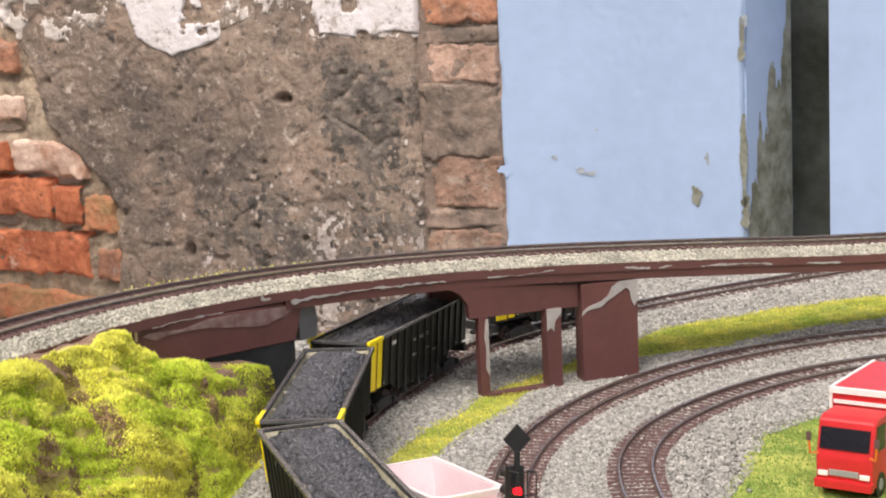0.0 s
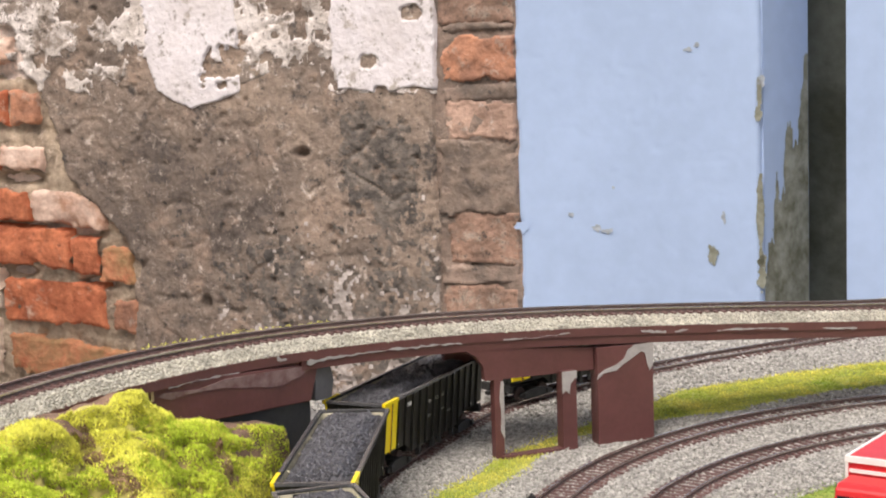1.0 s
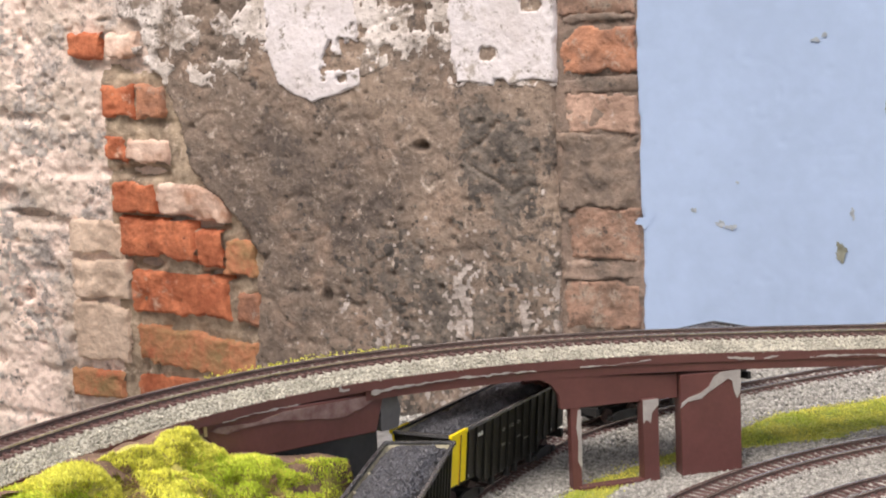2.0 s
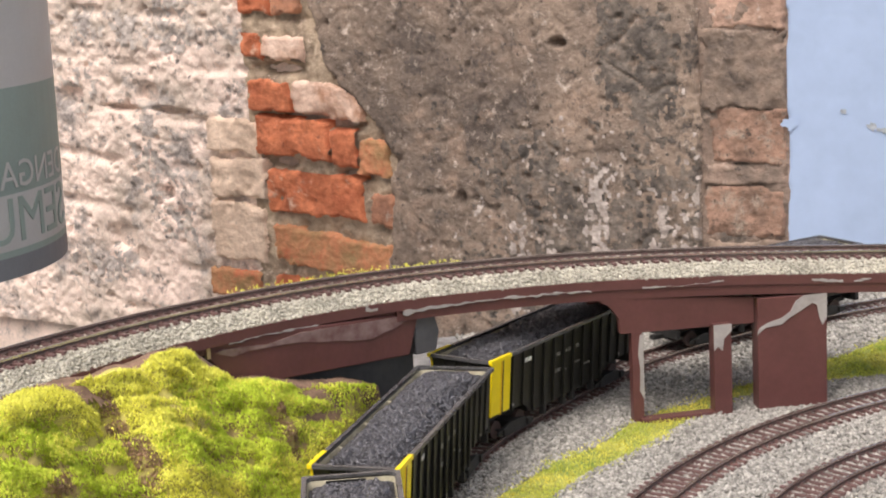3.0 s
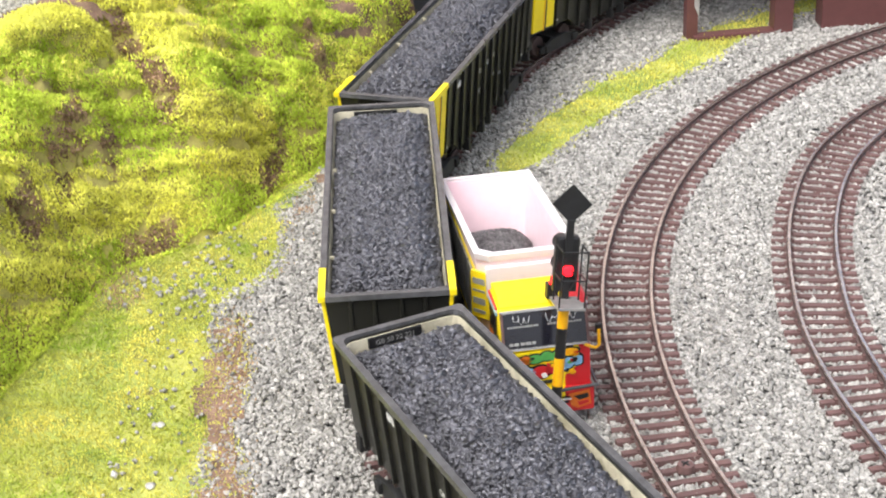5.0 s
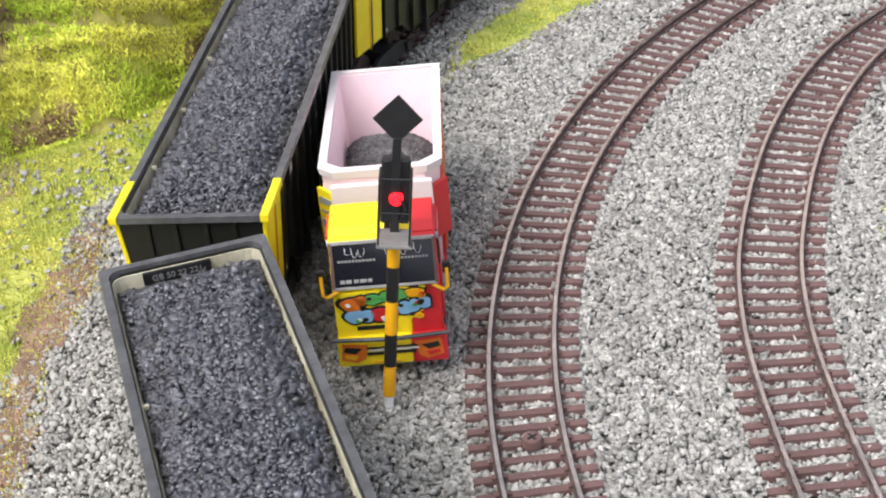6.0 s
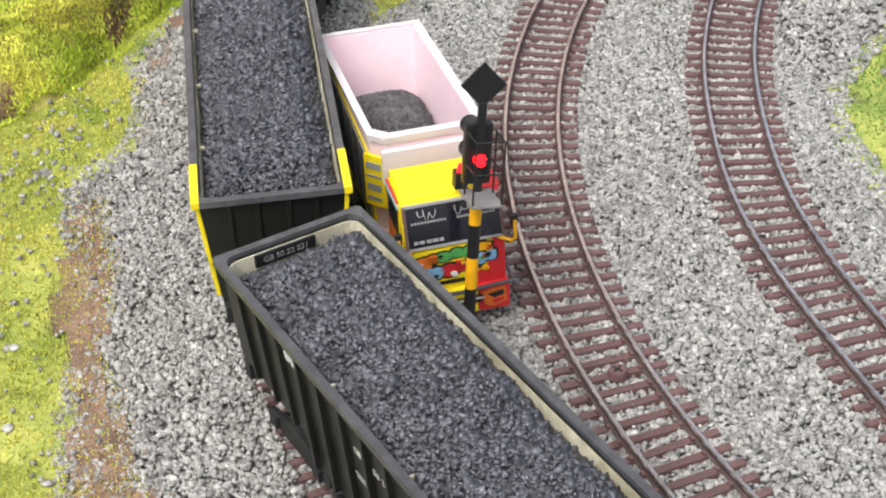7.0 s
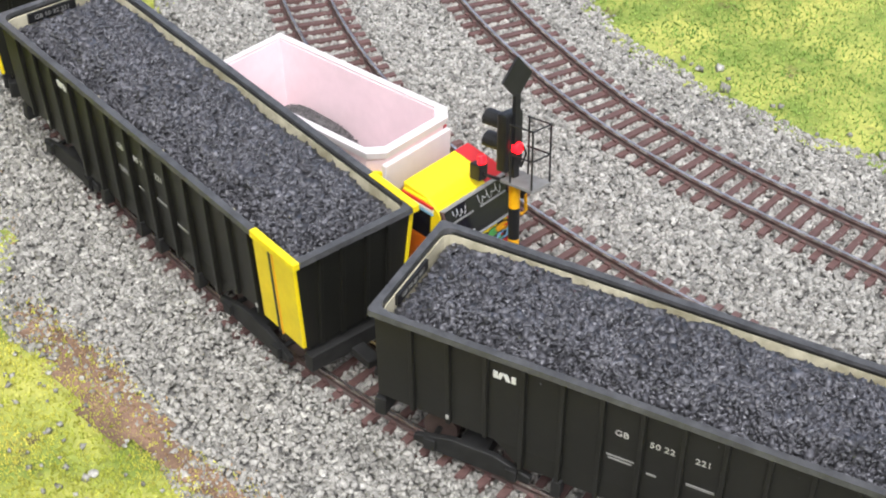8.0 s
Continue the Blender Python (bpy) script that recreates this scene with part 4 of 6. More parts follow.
p = np.concatenate([np.stack([RNG.normal(cx, 0.006, n), RNG.normal(cy, 0.009, n)], 1) for cx, cy, n in ((-0.096, 0.150, 16), (-0.090, 0.112, 34), (-0.100, 0.126, 26), (-0.112, 0.140, 20), (-0.128, 0.140, 14), (-0.098, 0.086, 14))])
stones("stray_stones", p, 0.0007, 0.0014, OCTA, OCTA_F, 0.0010)
p = scatter(260, 0.13, 0.24, -0.06, 0.12, lambda x, y: (inner_turf(x, y) > -0.004) & (inner_turf(x, y) < 0.012))
stones("stray_stones", p, 0.0008, 0.0017, CUBE, CUBE_F, 0.0012)
ring = lambda x, y: (np.abs(loop_radius(x, y) - R1 - 0.0158) < 0.0038) | (np.abs(loop_radius(x, y) - R1 + 0.0158) < 0.0030)
stones("ballast_shoulder", scatter(90000, -0.06, 0.12, -0.2, 0.36, lambda x, y: ring(x, y))[:7000], 0.0006, 0.0010, OCTA, OCTA_F, 0.0016)
for k, (x, y, r) in enumerate(((-0.1147, 0.0413, 0.0026), (-0.118, 0.008, 0.0028), (-0.100, 0.080, 0.0016), (-0.108, 0.118, 0.0018))):
    bm = bmesh.new()
    bmesh.ops.create_icosphere(bm, subdivisions=2, radius=r * 0.55)
    for v in bm.verts:
        v.co *= 1 + 0.25 * noise.noise(v.co / r * 1.3 + Vector((k * 7, 0, 0)))
        v.co.z *= 0.6
    peb = part("pebble", bm, M_STONE, None)
    peb.location = (x, y, 0.0016)
    tagged(peb, label="small pale pebble lying on the grass", category="pebble", group="pale pebbles")

# ---- hill ----
hill = tagged(new("hillside"), label="steep model hillside of brown soil under mossy green foam", category="hill")


def bulge(x, y, z):
    """Foam lumps that swell out of the slope, and how full each place is: below zero lie the folds between them."""
    q = 1.5 * z + 0.9 * y
    ledge = np.clip(np.abs(fbm(0.7 * x, q, 0.034, 451, 3)) * 2.6, 0, 1.1)
    return ledge + 0.45 * np.clip(np.abs(fbm(x, q, 0.019, 457, 2)) * 2.2, 0, 1) + 0.2 * fbm(x, q, 0.008, 453, 2) - 0.52


def swell(x, y, z):
    a = 0.008 * bulge(x, y, z) * np.clip(foot(x, y) / 0.02, 0, 1) * np.clip(near_deck(x, y) / 0.02, 0, 1)
    return np.stack([x + 0.30 * a, y - 0.75 * a, z + 0.55 * a], -1)


# bare gullies in the moss: from, to and half width
GULLIES = ((-0.120, 0.2185, -0.105, 0.201, 0.0040), (-0.138, 0.179, -0.147, 0.160, 0.0045), (-0.043, 0.2657, -0.039, 0.264, 0.0035),
           (-0.060, 0.228, -0.070, 0.208, 0.0028), (-0.110, 0.170, -0.126, 0.1625, 0.0040), (-0.1267, 0.1862, -0.130, 0.176, 0.0030), (-0.155, 0.142, -0.160, 0.128, 0.0035))


def gully(x, y):
    """Above zero where the moss has come off in a gully."""
    g = np.full(x.shape, -1.0)
    for x0, y0, x1, y1, r in GULLIES:
        dx, dy = x1 - x0, y1 - y0
        t = np.clip(((x - x0) * dx + (y - y0) * dy) / (dx * dx + dy * dy), 0, 1)
        g = np.maximum(g, 1 - np.hypot(x - x0 - t * dx, y - y0 - t * dy) / r)
    return g + 0.65 * fbm(x, y, 0.016, 441, 4, 0.6)


def shelf(x):
    """Width of bare soil left along the ramp."""
    return 0.004 + 0.014 * np.clip((-x - 0.080) / 0.03, 0, 1) - 0.010 * np.clip((-x - 0.125) / 0.03, 0, 1) + 0.011 * np.clip((x + 0.058) / 0.02, 0, 1) * np.clip((0.012 - x) / 0.02, 0, 1)


def slope_place(x, y):
    z = hill_height(x, y) - 0.001
    out = swell(x, y, z)
    out[..., 2] -= 0.0030 * np.clip(gully(x, y) + 0.3, 0, 1)
    out[..., 2] -= np.where(near_deck(x, y) < 0.001, 0.016, 0.0) + np.clip(-near_deck(x, y) - 0.070, 0, 1) * 1.5
    return out


sheet("slope", np.arange(-0.60, 0.055, 0.0025), np.arange(-0.15, 0.40, 0.0025), lambda x, y: (foot(x, y) > -0.004) & (near_deck(x, y) > -0.10) & ((x < 0.01) | (near_deck(x, y) > 0.0)), slope_place, M_HILLBASE, hill, smooth=True)
sheet("soil_shelf", np.arange(-0.36, 0.055, 0.0018), np.arange(-0.12, 0.36, 0.0018), lambda x, y: (near_deck(x, y) > -0.004) & (near_deck(x, y) < shelf(x) + 0.004 + 0.010 * fbm(x, y, 0.04, 422, 3)) & (foot(x, y) > 0.0),
      lambda x, y: np.stack([x, y, hill_height(x, y) + 0.0006 - np.where(near_deck(x, y) < 0.001, 0.016, 0.0)], -1), M_SOIL, hill, "bare brown soil below the ramp", smooth=True)
p = scatter(1600000, -0.30, 0.05, -0.10, 0.345, lambda x, y: (foot(x, y) > -0.003) & (near_deck(x, y) > shelf(x) + 0.006 * fbm(x, y, 0.03, 421, 3)))
zz = hill_height(p[:, 0], p[:, 1])
full = bulge(p[:, 0], p[:, 1], zz)
keep = (full + RNG.normal(0, 0.07, len(p)) > -0.36) & ((gully(p[:, 0], p[:, 1]) < 0.14 + RNG.normal(0, 0.14, len(p))) | (RNG.uniform(size=len(p)) < 0.10))
p, zz, full = p[keep][:250000], zz[keep][:250000], full[keep][:250000]
clump = np.clip(fbm(p[:, 0], p[:, 1] + zz, 0.012, 431, 3) + 0.25, 0, 1)
pts = swell(p[:, 0], p[:, 1], zz)
lift = clump * RNG.uniform(0, 0.0030, len(p))
pts += lift[:, None] * np.array([0.2, -0.5, 0.8])
size = RNG.uniform(0.0004, 0.0010, len(p)) * RNG.choice([1, 1, 1, 1.5], len(p))
tone = 1.5 * fbm(p[:, 0], 1.3 * zz + 0.8 * p[:, 1], 0.040, 461, 4) + 0.35 * full + RNG.normal(0, 0.20, len(p)) + 0.02
for part_name, pick, material, words in (("yellow_moss", tone > 0.02, M_HILLGRASS, "clumped yellow foam foliage"), ("green_moss", tone <= 0.02, M_HILLGREEN, "clumped fresh green foam foliage")):
    ob = grains(part_name, pts[pick], size[pick], BLADE, BLADE_F, material, RNG, 0.45, 1.0, upright=True, parent=hill)
    tagged(ob, kind="stuff", label=words)
p = scatter(260000, -0.20, -0.03, 0.10, 0.29, lambda x, y: (gully(x, y) + RNG.normal(0, 0.15, x.shape) > 0.05) & (foot(x, y) > -0.004) & (near_deck(x, y) > 0.006))[:16000]
pts = swell(p[:, 0], p[:, 1], hill_height(p[:, 0], p[:, 1])) - np.array([0, 0, 0.0022])
ob = grains("gully_soil", pts, RNG.uniform(0.0004, 0.0011, len(p)), BLADE, BLADE_F, M_DIRT, RNG, 0.45, 1.0, parent=hill)
tagged(ob, kind="stuff", label="reddish-brown soil fibres in bare gullies")
p = scatter(20000, -0.06, 0.075, 0.325, 0.44, lambda x, y: (near_deck(x, y) < -0.056) & (near_deck(x, y) > -0.078))
edge_z = np.interp(p[:, 0], [q.x for q in EDGE], [q.z for q in EDGE])
ob = grains("moss_behind", np.c_[p, edge_z + RNG.uniform(-0.014, -0.001, len(p))], RNG.uniform(0.0006, 0.0012, len(p)), BLADE, BLADE_F, M_HILLGRASS, RNG, 0.45, 1.0, parent=hill)
tagged(ob, kind="stuff", label="yellow-green foam foliage behind the ramp")

# ---- tracks ----
TIE_PITCH = 0.0061


def tie_mesh():
    """One sleeper with its four rail chairs, centred, lying along x."""
    verts, faces = [], []

    def add(v, f):
        k = len(verts)
        verts.extend(v)
        faces.extend(tuple(i + k for i in q) for q in f)

    v, f = box_data(-0.0152, 0.0152, -0.0013, 0.0013, 0.0, 0.0019)
    add([(x * 0.99, y * 0.85, z) if z > 0.001 else (x, y, z) for x, y, z in v], f)
    for s in (-1, 1):
        for o in (-0.0014, 0.0014):
            add(*box_data(s * 0.00865 + o - 0.0005, s * 0.00865 + o + 0.0005, -0.0008, 0.0008, 0.0018, 0.0026))
    me = bpy.data.meshes.new("sleeper")
    me.from_pydata(verts, [], faces)
    me.materials.append(M_TIE)
    return me


TIE = tie_mesh()


def track(name, path, label, base=0.0):
    th = empty(name, Matrix(), label, "railway track", "model railway tracks")
    for s in (-1, 1):
        c = s * 0.00865
        rail = sweep("rail", path, [(c - 0.0011, base + 0.0018), (c + 0.0011, base + 0.0018), (c + 0.00035, base + 0.0023), (c + 0.0003, base + 0.0036), (c - 0.0003, base + 0.0036), (c - 0.00035, base + 0.0023)], M_RAILSIDE, th, "rusty steel rail")
        sweep("rail_head", path, [(c - 0.00055, base + 0.00355), (c + 0.00055, base + 0.00355), (c + 0.0005, base + 0.0045), (c - 0.0005, base + 0.0045)], M_RAIL, rail, "worn bright rail head")
    gone = TIE_PITCH * 0.5
    rnd = random.Random(len(path))
    for a, b in zip(path, path[1:]):
        d = (b - a)
        while gone < d.length:
            p = a + d * (gone / d.length)
            t = new("sleeper", TIE)
            t.parent = th
            t.location = (p.x, p.y, p.z + base + rnd.uniform(-0.0001, 0.0001))
            t.rotation_euler = (0, -math.atan2(0, 1), math.atan2(d.y, d.x) - math.pi / 2 + rnd.uniform(-0.015, 0.015))
            gone += TIE_PITCH
        gone -= d.length
    return th


track("outer_track", PATH1, "brown plastic sleeper track curving under the coal train", -0.0002)
mid = track("middle_track", PATH2, "brown plastic sleeper track beside the tipper truck", -0.0002)
track("inner_track", PATH3, "brown plastic sleeper track along the inner grass", -0.0002)
part("track_screw", bm_cyl((0.0394, -0.0194, 0.0012), (0.0394, -0.0194, 0.0036), 0.0029, 20, 0.0024, 0.0004), M_TIE, mid, "rusty round screw head with a cross slot")
for a in (0.6, 2.17):
    bm = bm_box(-0.0014, 0.0014, -0.0003, 0.0003, 0.0036, 0.0038)
    bmesh.ops.transform(bm, matrix=Matrix.Translation((0.0394, -0.0194, 0)) @ Matrix.Rotation(a, 4, "Z"), verts=bm.verts)
    part("screw_slot", bm, M_UNDER, mid)

# ---- viaduct ----
via = empty("viaduct", Matrix(), "curved brown-painted card viaduct with chipped paint over the outer track", "viaduct")
DECK = -0.0038   # the ballast lies this far below the line of the edge
sweep("deck", EDGE, [(0, -0.0125), (0.062, -0.0125), (0.062, DECK), (0, DECK)], M_BROWN, via)
sweep("fascia", EDGE, [(-0.0034, -0.0085), (-0.0001, -0.0085), (-0.0001, DECK + 0.0004), (-0.0032, DECK + 0.0004)], M_BROWN, via, "brown upper edge board")
sweep("lower_board", [p for p in EDGE if p.x > 0.022], [(-0.0024, -0.0140), (-0.0001, -0.0140), (-0.0001, -0.0084), (-0.0024, -0.0084)], M_BROWN, via, "brown lower edge board")
sweep("ballast_bed", EDGE, [(0.0005, DECK + 0.0002), (0.061, DECK + 0.0002), (0.050, DECK + 0.0042), (0.009, DECK + 0.0042)], M_RAMPSTONE, via, "pale ballast shoulder")
RAMP = offset(EDGE, 0.0295)
track("ramp_track", [p + Vector((0, 0, DECK + 0.0042)) for p in RAMP], "brown sleeper track climbing over the viaduct", 0.0)
EDGE_L = [0.0]
for a, b in zip(EDGE, EDGE[1:]):
    EDGE_L.append(EDGE_L[-1] + (b - a).length)
EA, EB = np.array([tuple(p) for p in EDGE]), np.array([tuple(p) for p in offset(EDGE, 1.0)])
n = 34000
sl = RNG.uniform(0, EDGE_L[-1] * 0.86, n)
ac = np.where(RNG.uniform(size=n) < 0.6, RNG.uniform(-0.0028, 0.018, n), RNG.uniform(0.016, 0.061, n))
base = np.stack([np.interp(sl, EDGE_L, EA[:, k]) for k in range(3)], 1)
out = np.stack([np.interp(sl, EDGE_L, EB[:, k]) for k in range(3)], 1) - base
up = np.interp(ac, [0, 0.009, 0.050, 0.062], [0.0006, 0.0044, 0.0044, 0.0006])
pts = base + out * ac[:, None]
pts[:, 2] = base[:, 2] + DECK + up + RNG.uniform(-0.0004, 0.0006, n)
tagged(grains("ramp_ballast", pts, RNG.uniform(0.0006, 0.0011, n), OCTA, OCTA_F, M_RAMPSTONE, RNG, 0.35, 0.85, parent=via), kind="stuff", label="pale fine ballast stones")


def edge_at(x):
    k = max(i for i in range(len(EDGE) - 1) if EDGE[i].x <= x)
    t = EDGE[k + 1] - EDGE[k]
    return EDGE[k] + t * ((x - EDGE[k].x) / t.x), math.atan2(t.y, t.x)


def on_edge(bm, x0):
    """Moves a piece built along local x, depth y, so that its origin stands under the ramp's edge at x0."""
    p, a = edge_at(x0)
    bmesh.ops.transform(bm, matrix=Matrix.Translation((p.x, p.y, 0)) @ Matrix.Rotation(a, 4, "Z"), verts=bm.verts)
    return bm


def chip(rows, out=0.0035, name="paint_chip"):
    """A ragged flake of bare card on the edge board; rows of (x, lower, upper) below the ramp's edge."""
    xs = np.arange(rows[0][0], rows[-1][0], 0.0006)
    r = np.array(rows)
    lo = np.interp(xs, r[:, 0], r[:, 1]) + 0.0009 * fbm(xs, 0 * xs, 0.004, 7, 3)
    hi = np.interp(xs, r[:, 0], r[:, 2]) + 0.0009 * fbm(xs, 0 * xs + 0.5, 0.004, 9, 3)
    hi = np.maximum(hi, lo + 0.0001)
    ex, ey, ez = (np.array([p[k] for p in EDGE]) for k in range(3))
    y, z = np.interp(xs, ex, ey), np.interp(xs, ex, ez)
    slope = np.gradient(y, xs)
    k = 1 / np.hypot(1, slope)
    verts = []
    for o in (out - 0.0006, out + 0.0002):
        px, py = xs + slope * k * o, y - k * o
        verts += [np.stack([px, py, z + lo], 1), np.stack([px, py, z + hi], 1)]
    n = len(xs)
    faces = []
    for i in range(n - 1):
        for a, b in ((0, 1), (1, 3), (3, 2), (2, 0)):
            faces.append((a * n + i, b * n + i, b * n + i + 1, a * n + i + 1))
    solid(name, np.concatenate(verts), faces, M_GREYCARD, via, "pale flake of bare card")


chip([(0.0255, -0.0105, -0.0086), (0.0270, -0.0112, -0.0080), (0.033, -0.0098, -0.0086), (0.043, -0.0096, -0.0080), (0.060, -0.0088, -0.0082), (0.085, -0.0086, -0.0073), (0.100, -0.0088, -0.0076), (0.118, -0.0085, -0.0078), (0.132, -0.0085, -0.0082)])
chip([(0.160, -0.0085, -0.0080), (0.166, -0.0087, -0.0078), (0.172, -0.0083, -0.0081), (0.185, -0.0076, -0.0075), (0.200, -0.0066, -0.0062), (0.206, -0.0062, -0.0058)])
chip([(0.2545, -0.0062, -0.0055), (0.262, -0.0078, -0.0056), (0.272, -0.0074, -0.0066)])
chip([(0.278, -0.0073, -0.0068), (0.284, -0.0072, -0.0060), (0.288, -0.0064, -0.0055)])
chip([(0.308, -0.0076, -0.0071), (0.325, -0.0070, -0.0062), (0.345, -0.0070, -0.0062), (0.360, -0.0078, -0.0072)])
chip([(0.385, -0.0080, -0.0070), (0.402, -0.0082, -0.0068), (0.412, -0.0078, -0.0074)])
chip([(-0.066, -0.0090, -0.0086), (-0.05, -0.0086, -0.0078), (-0.04, -0.0086, -0.0082), (-0.020, -0.0088, -0.0083)])
chip([(0.005, -0.0060, -0.0036), (0.008, -0.0068, -0.0056), (0.012, -0.0062, -0.0058)])


# plate girder between the arch and the pier, its upper corner rounded off into the arch
top0, top1 = 0.0704, 0.0640
ARCH = [(0.0, 0.0505), (0.0765, 0.0490), (0.0765, top1 - 0.0005), (0.0, top0 + 0.0008), (-0.022, top0 + 0.003), (-0.014, top0 + 0.0005), (-0.006, top0 - 0.004), (-0.001, top0 - 0.011)]
part("girder", on_edge(bm_plate(ARCH, 1, -0.0022, 0.0026, 0.0003), 0.1474), M_BROWN, via, "brown plate girder with a rounded corner")
part("rear_girder", on_edge(bm_plate(ARCH, 1, 0.058, 0.063, 0.0003), 0.1474), M_BROWN, via)
bm = bm_box(0.0023, 0.0413, -0.0024, 0.009, -0.001, 0.0635, 0.0006)
part("pier", on_edge(bm, 0.2222), M_BROWN, via, "broad brown pier with chipped edges")
CHIP = [(0.0019, 0.043), (0.0066, 0.0468), (0.0155, 0.0478), (0.0197, 0.0511), (0.0244, 0.0537), (0.0291, 0.0564), (0.0329, 0.0586), (0.0357, 0.057), (0.0368, 0.0505), (0.0387, 0.0457), (0.0411, 0.05), (0.0412, 0.0636), (0.0282, 0.0632), (0.0235, 0.0602), (0.0207, 0.0548), (0.0155, 0.0514), (0.0075, 0.0492), (0.0028, 0.0462)]
part("bare_patch", on_edge(bm_plate(CHIP, 1, -0.0030, -0.0022), 0.2222), M_GREYCARD, via, "bare grey patch where paint has flaked")
part("post", on_edge(bm_box(0.0035, 0.0095, -0.002, 0.004, -0.001, 0.0520, 0.0004), 0.1500), M_BROWN, via, "slim brown post")
part("post_edge", on_edge(bm_plate([(0.0072, 0.018), (0.0097, 0.012), (0.0098, 0.049), (0.0080, 0.049), (0.0068, 0.038), (0.0078, 0.030)], 1, -0.0026, -0.0019), 0.1500), M_GREYCARD, via, "bare worn edge")
part("post", on_edge(bm_box(0.0, 0.0100, -0.005, 0.004, -0.001, 0.0512, 0.0004), 0.1988), M_BROWN, via, "slim brown post with a bare top")
part("post_edge", on_edge(bm_plate([(0.0, 0.0370), (0.0022, 0.0390), (0.0048, 0.0365), (0.0056, 0.0430), (0.0100, 0.0475), (0.0101, 0.0512), (0.0, 0.0512)], 1, -0.0056, -0.0049), 0.1988), M_GREYCARD, via, "bare grey card")
part("sill_plank", on_edge(bm_box(0.004, 0.046, -0.006, 0.002, -0.001, 0.0022, 0.0005), 0.1530), M_BROWN, via, "worn brown plank on the ground")
# the west span: a deep beam on a dark abutment
p0, a0 = edge_at(-0.0735)
p1, a1 = edge_at(0.035)
L = (Vector((p1.x, p1.y)) - Vector((p0.x, p0.y))).length
BEAM = [(0.0, 0.0785), (0.012, 0.064), (0.03, 0.0615), (L * 0.95, 0.0575), (L, 0.0755), (L, 0.0790), (0.0, 0.0875)]
turn = Matrix.Translation((p0.x, p0.y, -0.0015)) @ Matrix.Rotation(math.atan2(p1.y - p0.y, p1.x - p0.x), 4, "Z")


def west(bm):
    bmesh.ops.transform(bm, matrix=turn, verts=bm.verts)
    return bm


part("beam", west(bm_plate(BEAM, 1, 0.0005, 0.010, 0.0005)), M_BROWN, via, "deep brown beam with flaked top edge")
FLAKE = [(L * a, b) for a, b in ((0.02, 0.0815), (0.10, 0.0778), (0.17, 0.0790), (0.30, 0.0785), (0.415, 0.0776), (0.50, 0.0752), (0.588, 0.0740), (0.68, 0.0716), (0.762, 0.0707), (0.82, 0.0728), (0.868, 0.0732), (0.93, 0.0758), (0.97, 0.0768), (0.97, 0.0788), (0.762, 0.0797), (0.588, 0.0811), (0.415, 0.0822), (0.26, 0.0800), (0.17, 0.0812), (0.06, 0.0824))]
part("bare_patch", west(bm_plate(FLAKE, 1, -0.0002, 0.0007)), M_FLAKED, via, "bare grey patch where paint has flaked")
END = [(L - 0.001, 0.0785), (L - 0.001, 0.0560), (L + 0.012, 0.0560), (L + 0.0145, 0.066), (L + 0.012, 0.0745), (L + 0.006, 0.0785)]
part("arch_stub", west(bm_plate(END, 1, 0.002, 0.060, 0.0004)), M_STUB, via, "dark grey curved arch end")
# shade below the span is put into the abutment's dark grey colour
part("abutment", west(bm_box(0.02, L + 0.004, 0.012, 0.060, 0.0005, 0.060, 0.0006)), M_ABUT, via, "abutment wall, the shade under the span put into its dark grey")
part("rear_beam", west(bm_box(0.0, L, 0.056, 0.062, 0.05, 0.080, 0.0005)), M_BROWN, via)
part("splice", west(bm_box(-0.0022, -0.0002, -0.0012, 0.002, 0.0795, 0.0893, 0.0003)), M_WOOD, via, "bare wooden splice")

# ---- coal wagons ----
WL, WW, WZ0, WZ1 = 0.0757, 0.0190, 0.0135, 0.0517   # half length, half width, underside and rim


def side_m(x, y, z, s):
    """Lays flat words on the wagon's side s (-1 west, 1 east), readable from outside."""
    return Matrix.Translation((x, y, z)) @ Matrix.Rotation(radians(90), 4, "Z") @ (Matrix() if s > 0 else Matrix.Rotation(radians(180), 4, "Z")) @ Matrix.Rotation(radians(90), 4, "X")


def bogie(w, y):
    b = part("bogie", bm_box(-0.0140, 0.0140, y - 0.004, y + 0.004, 0.0085, 0.0125, 0.0004), M_UNDER, w)
    for s in (-1, 1):
        frame_pts = [(y - 0.0165, 0.0095), (y - 0.0165, 0.0075), (y - 0.009, 0.0062), (y + 0.009, 0.0062), (y + 0.0165, 0.0075), (y + 0.0165, 0.0095), (y + 0.006, 0.0125), (y - 0.006, 0.0125)]
        part("side_frame", bm_plate(frame_pts, 0, s * 0.0142 - 0.0009, s * 0.0142 + 0.0009, 0.0002), M_UNDER, b)
        for o in (-0.0115, 0.0115):
            part("axle_box", bm_box(s * 0.0154 - 0.0009, s * 0.0154 + 0.0009, y + o - 0.0017, y + o + 0.0017, 0.0072, 0.0108, 0.0003), M_UNDER, b)
    for o in (-0.0115, 0.0115):
        for s in (-1, 1):
            part("wheel", bm_cyl((s * 0.0075, y + o, 0.0093), (s * 0.0096, y + o, 0.0093), 0.0049, 24, None, 0.0003), M_RAILSIDE, b, "dull brown steel wheel")
        part("axle", bm_cyl((-0.0145, y + o, 0.0093), (0.0145, y + o, 0.0093), 0.0008, 10), M_UNDER, b)


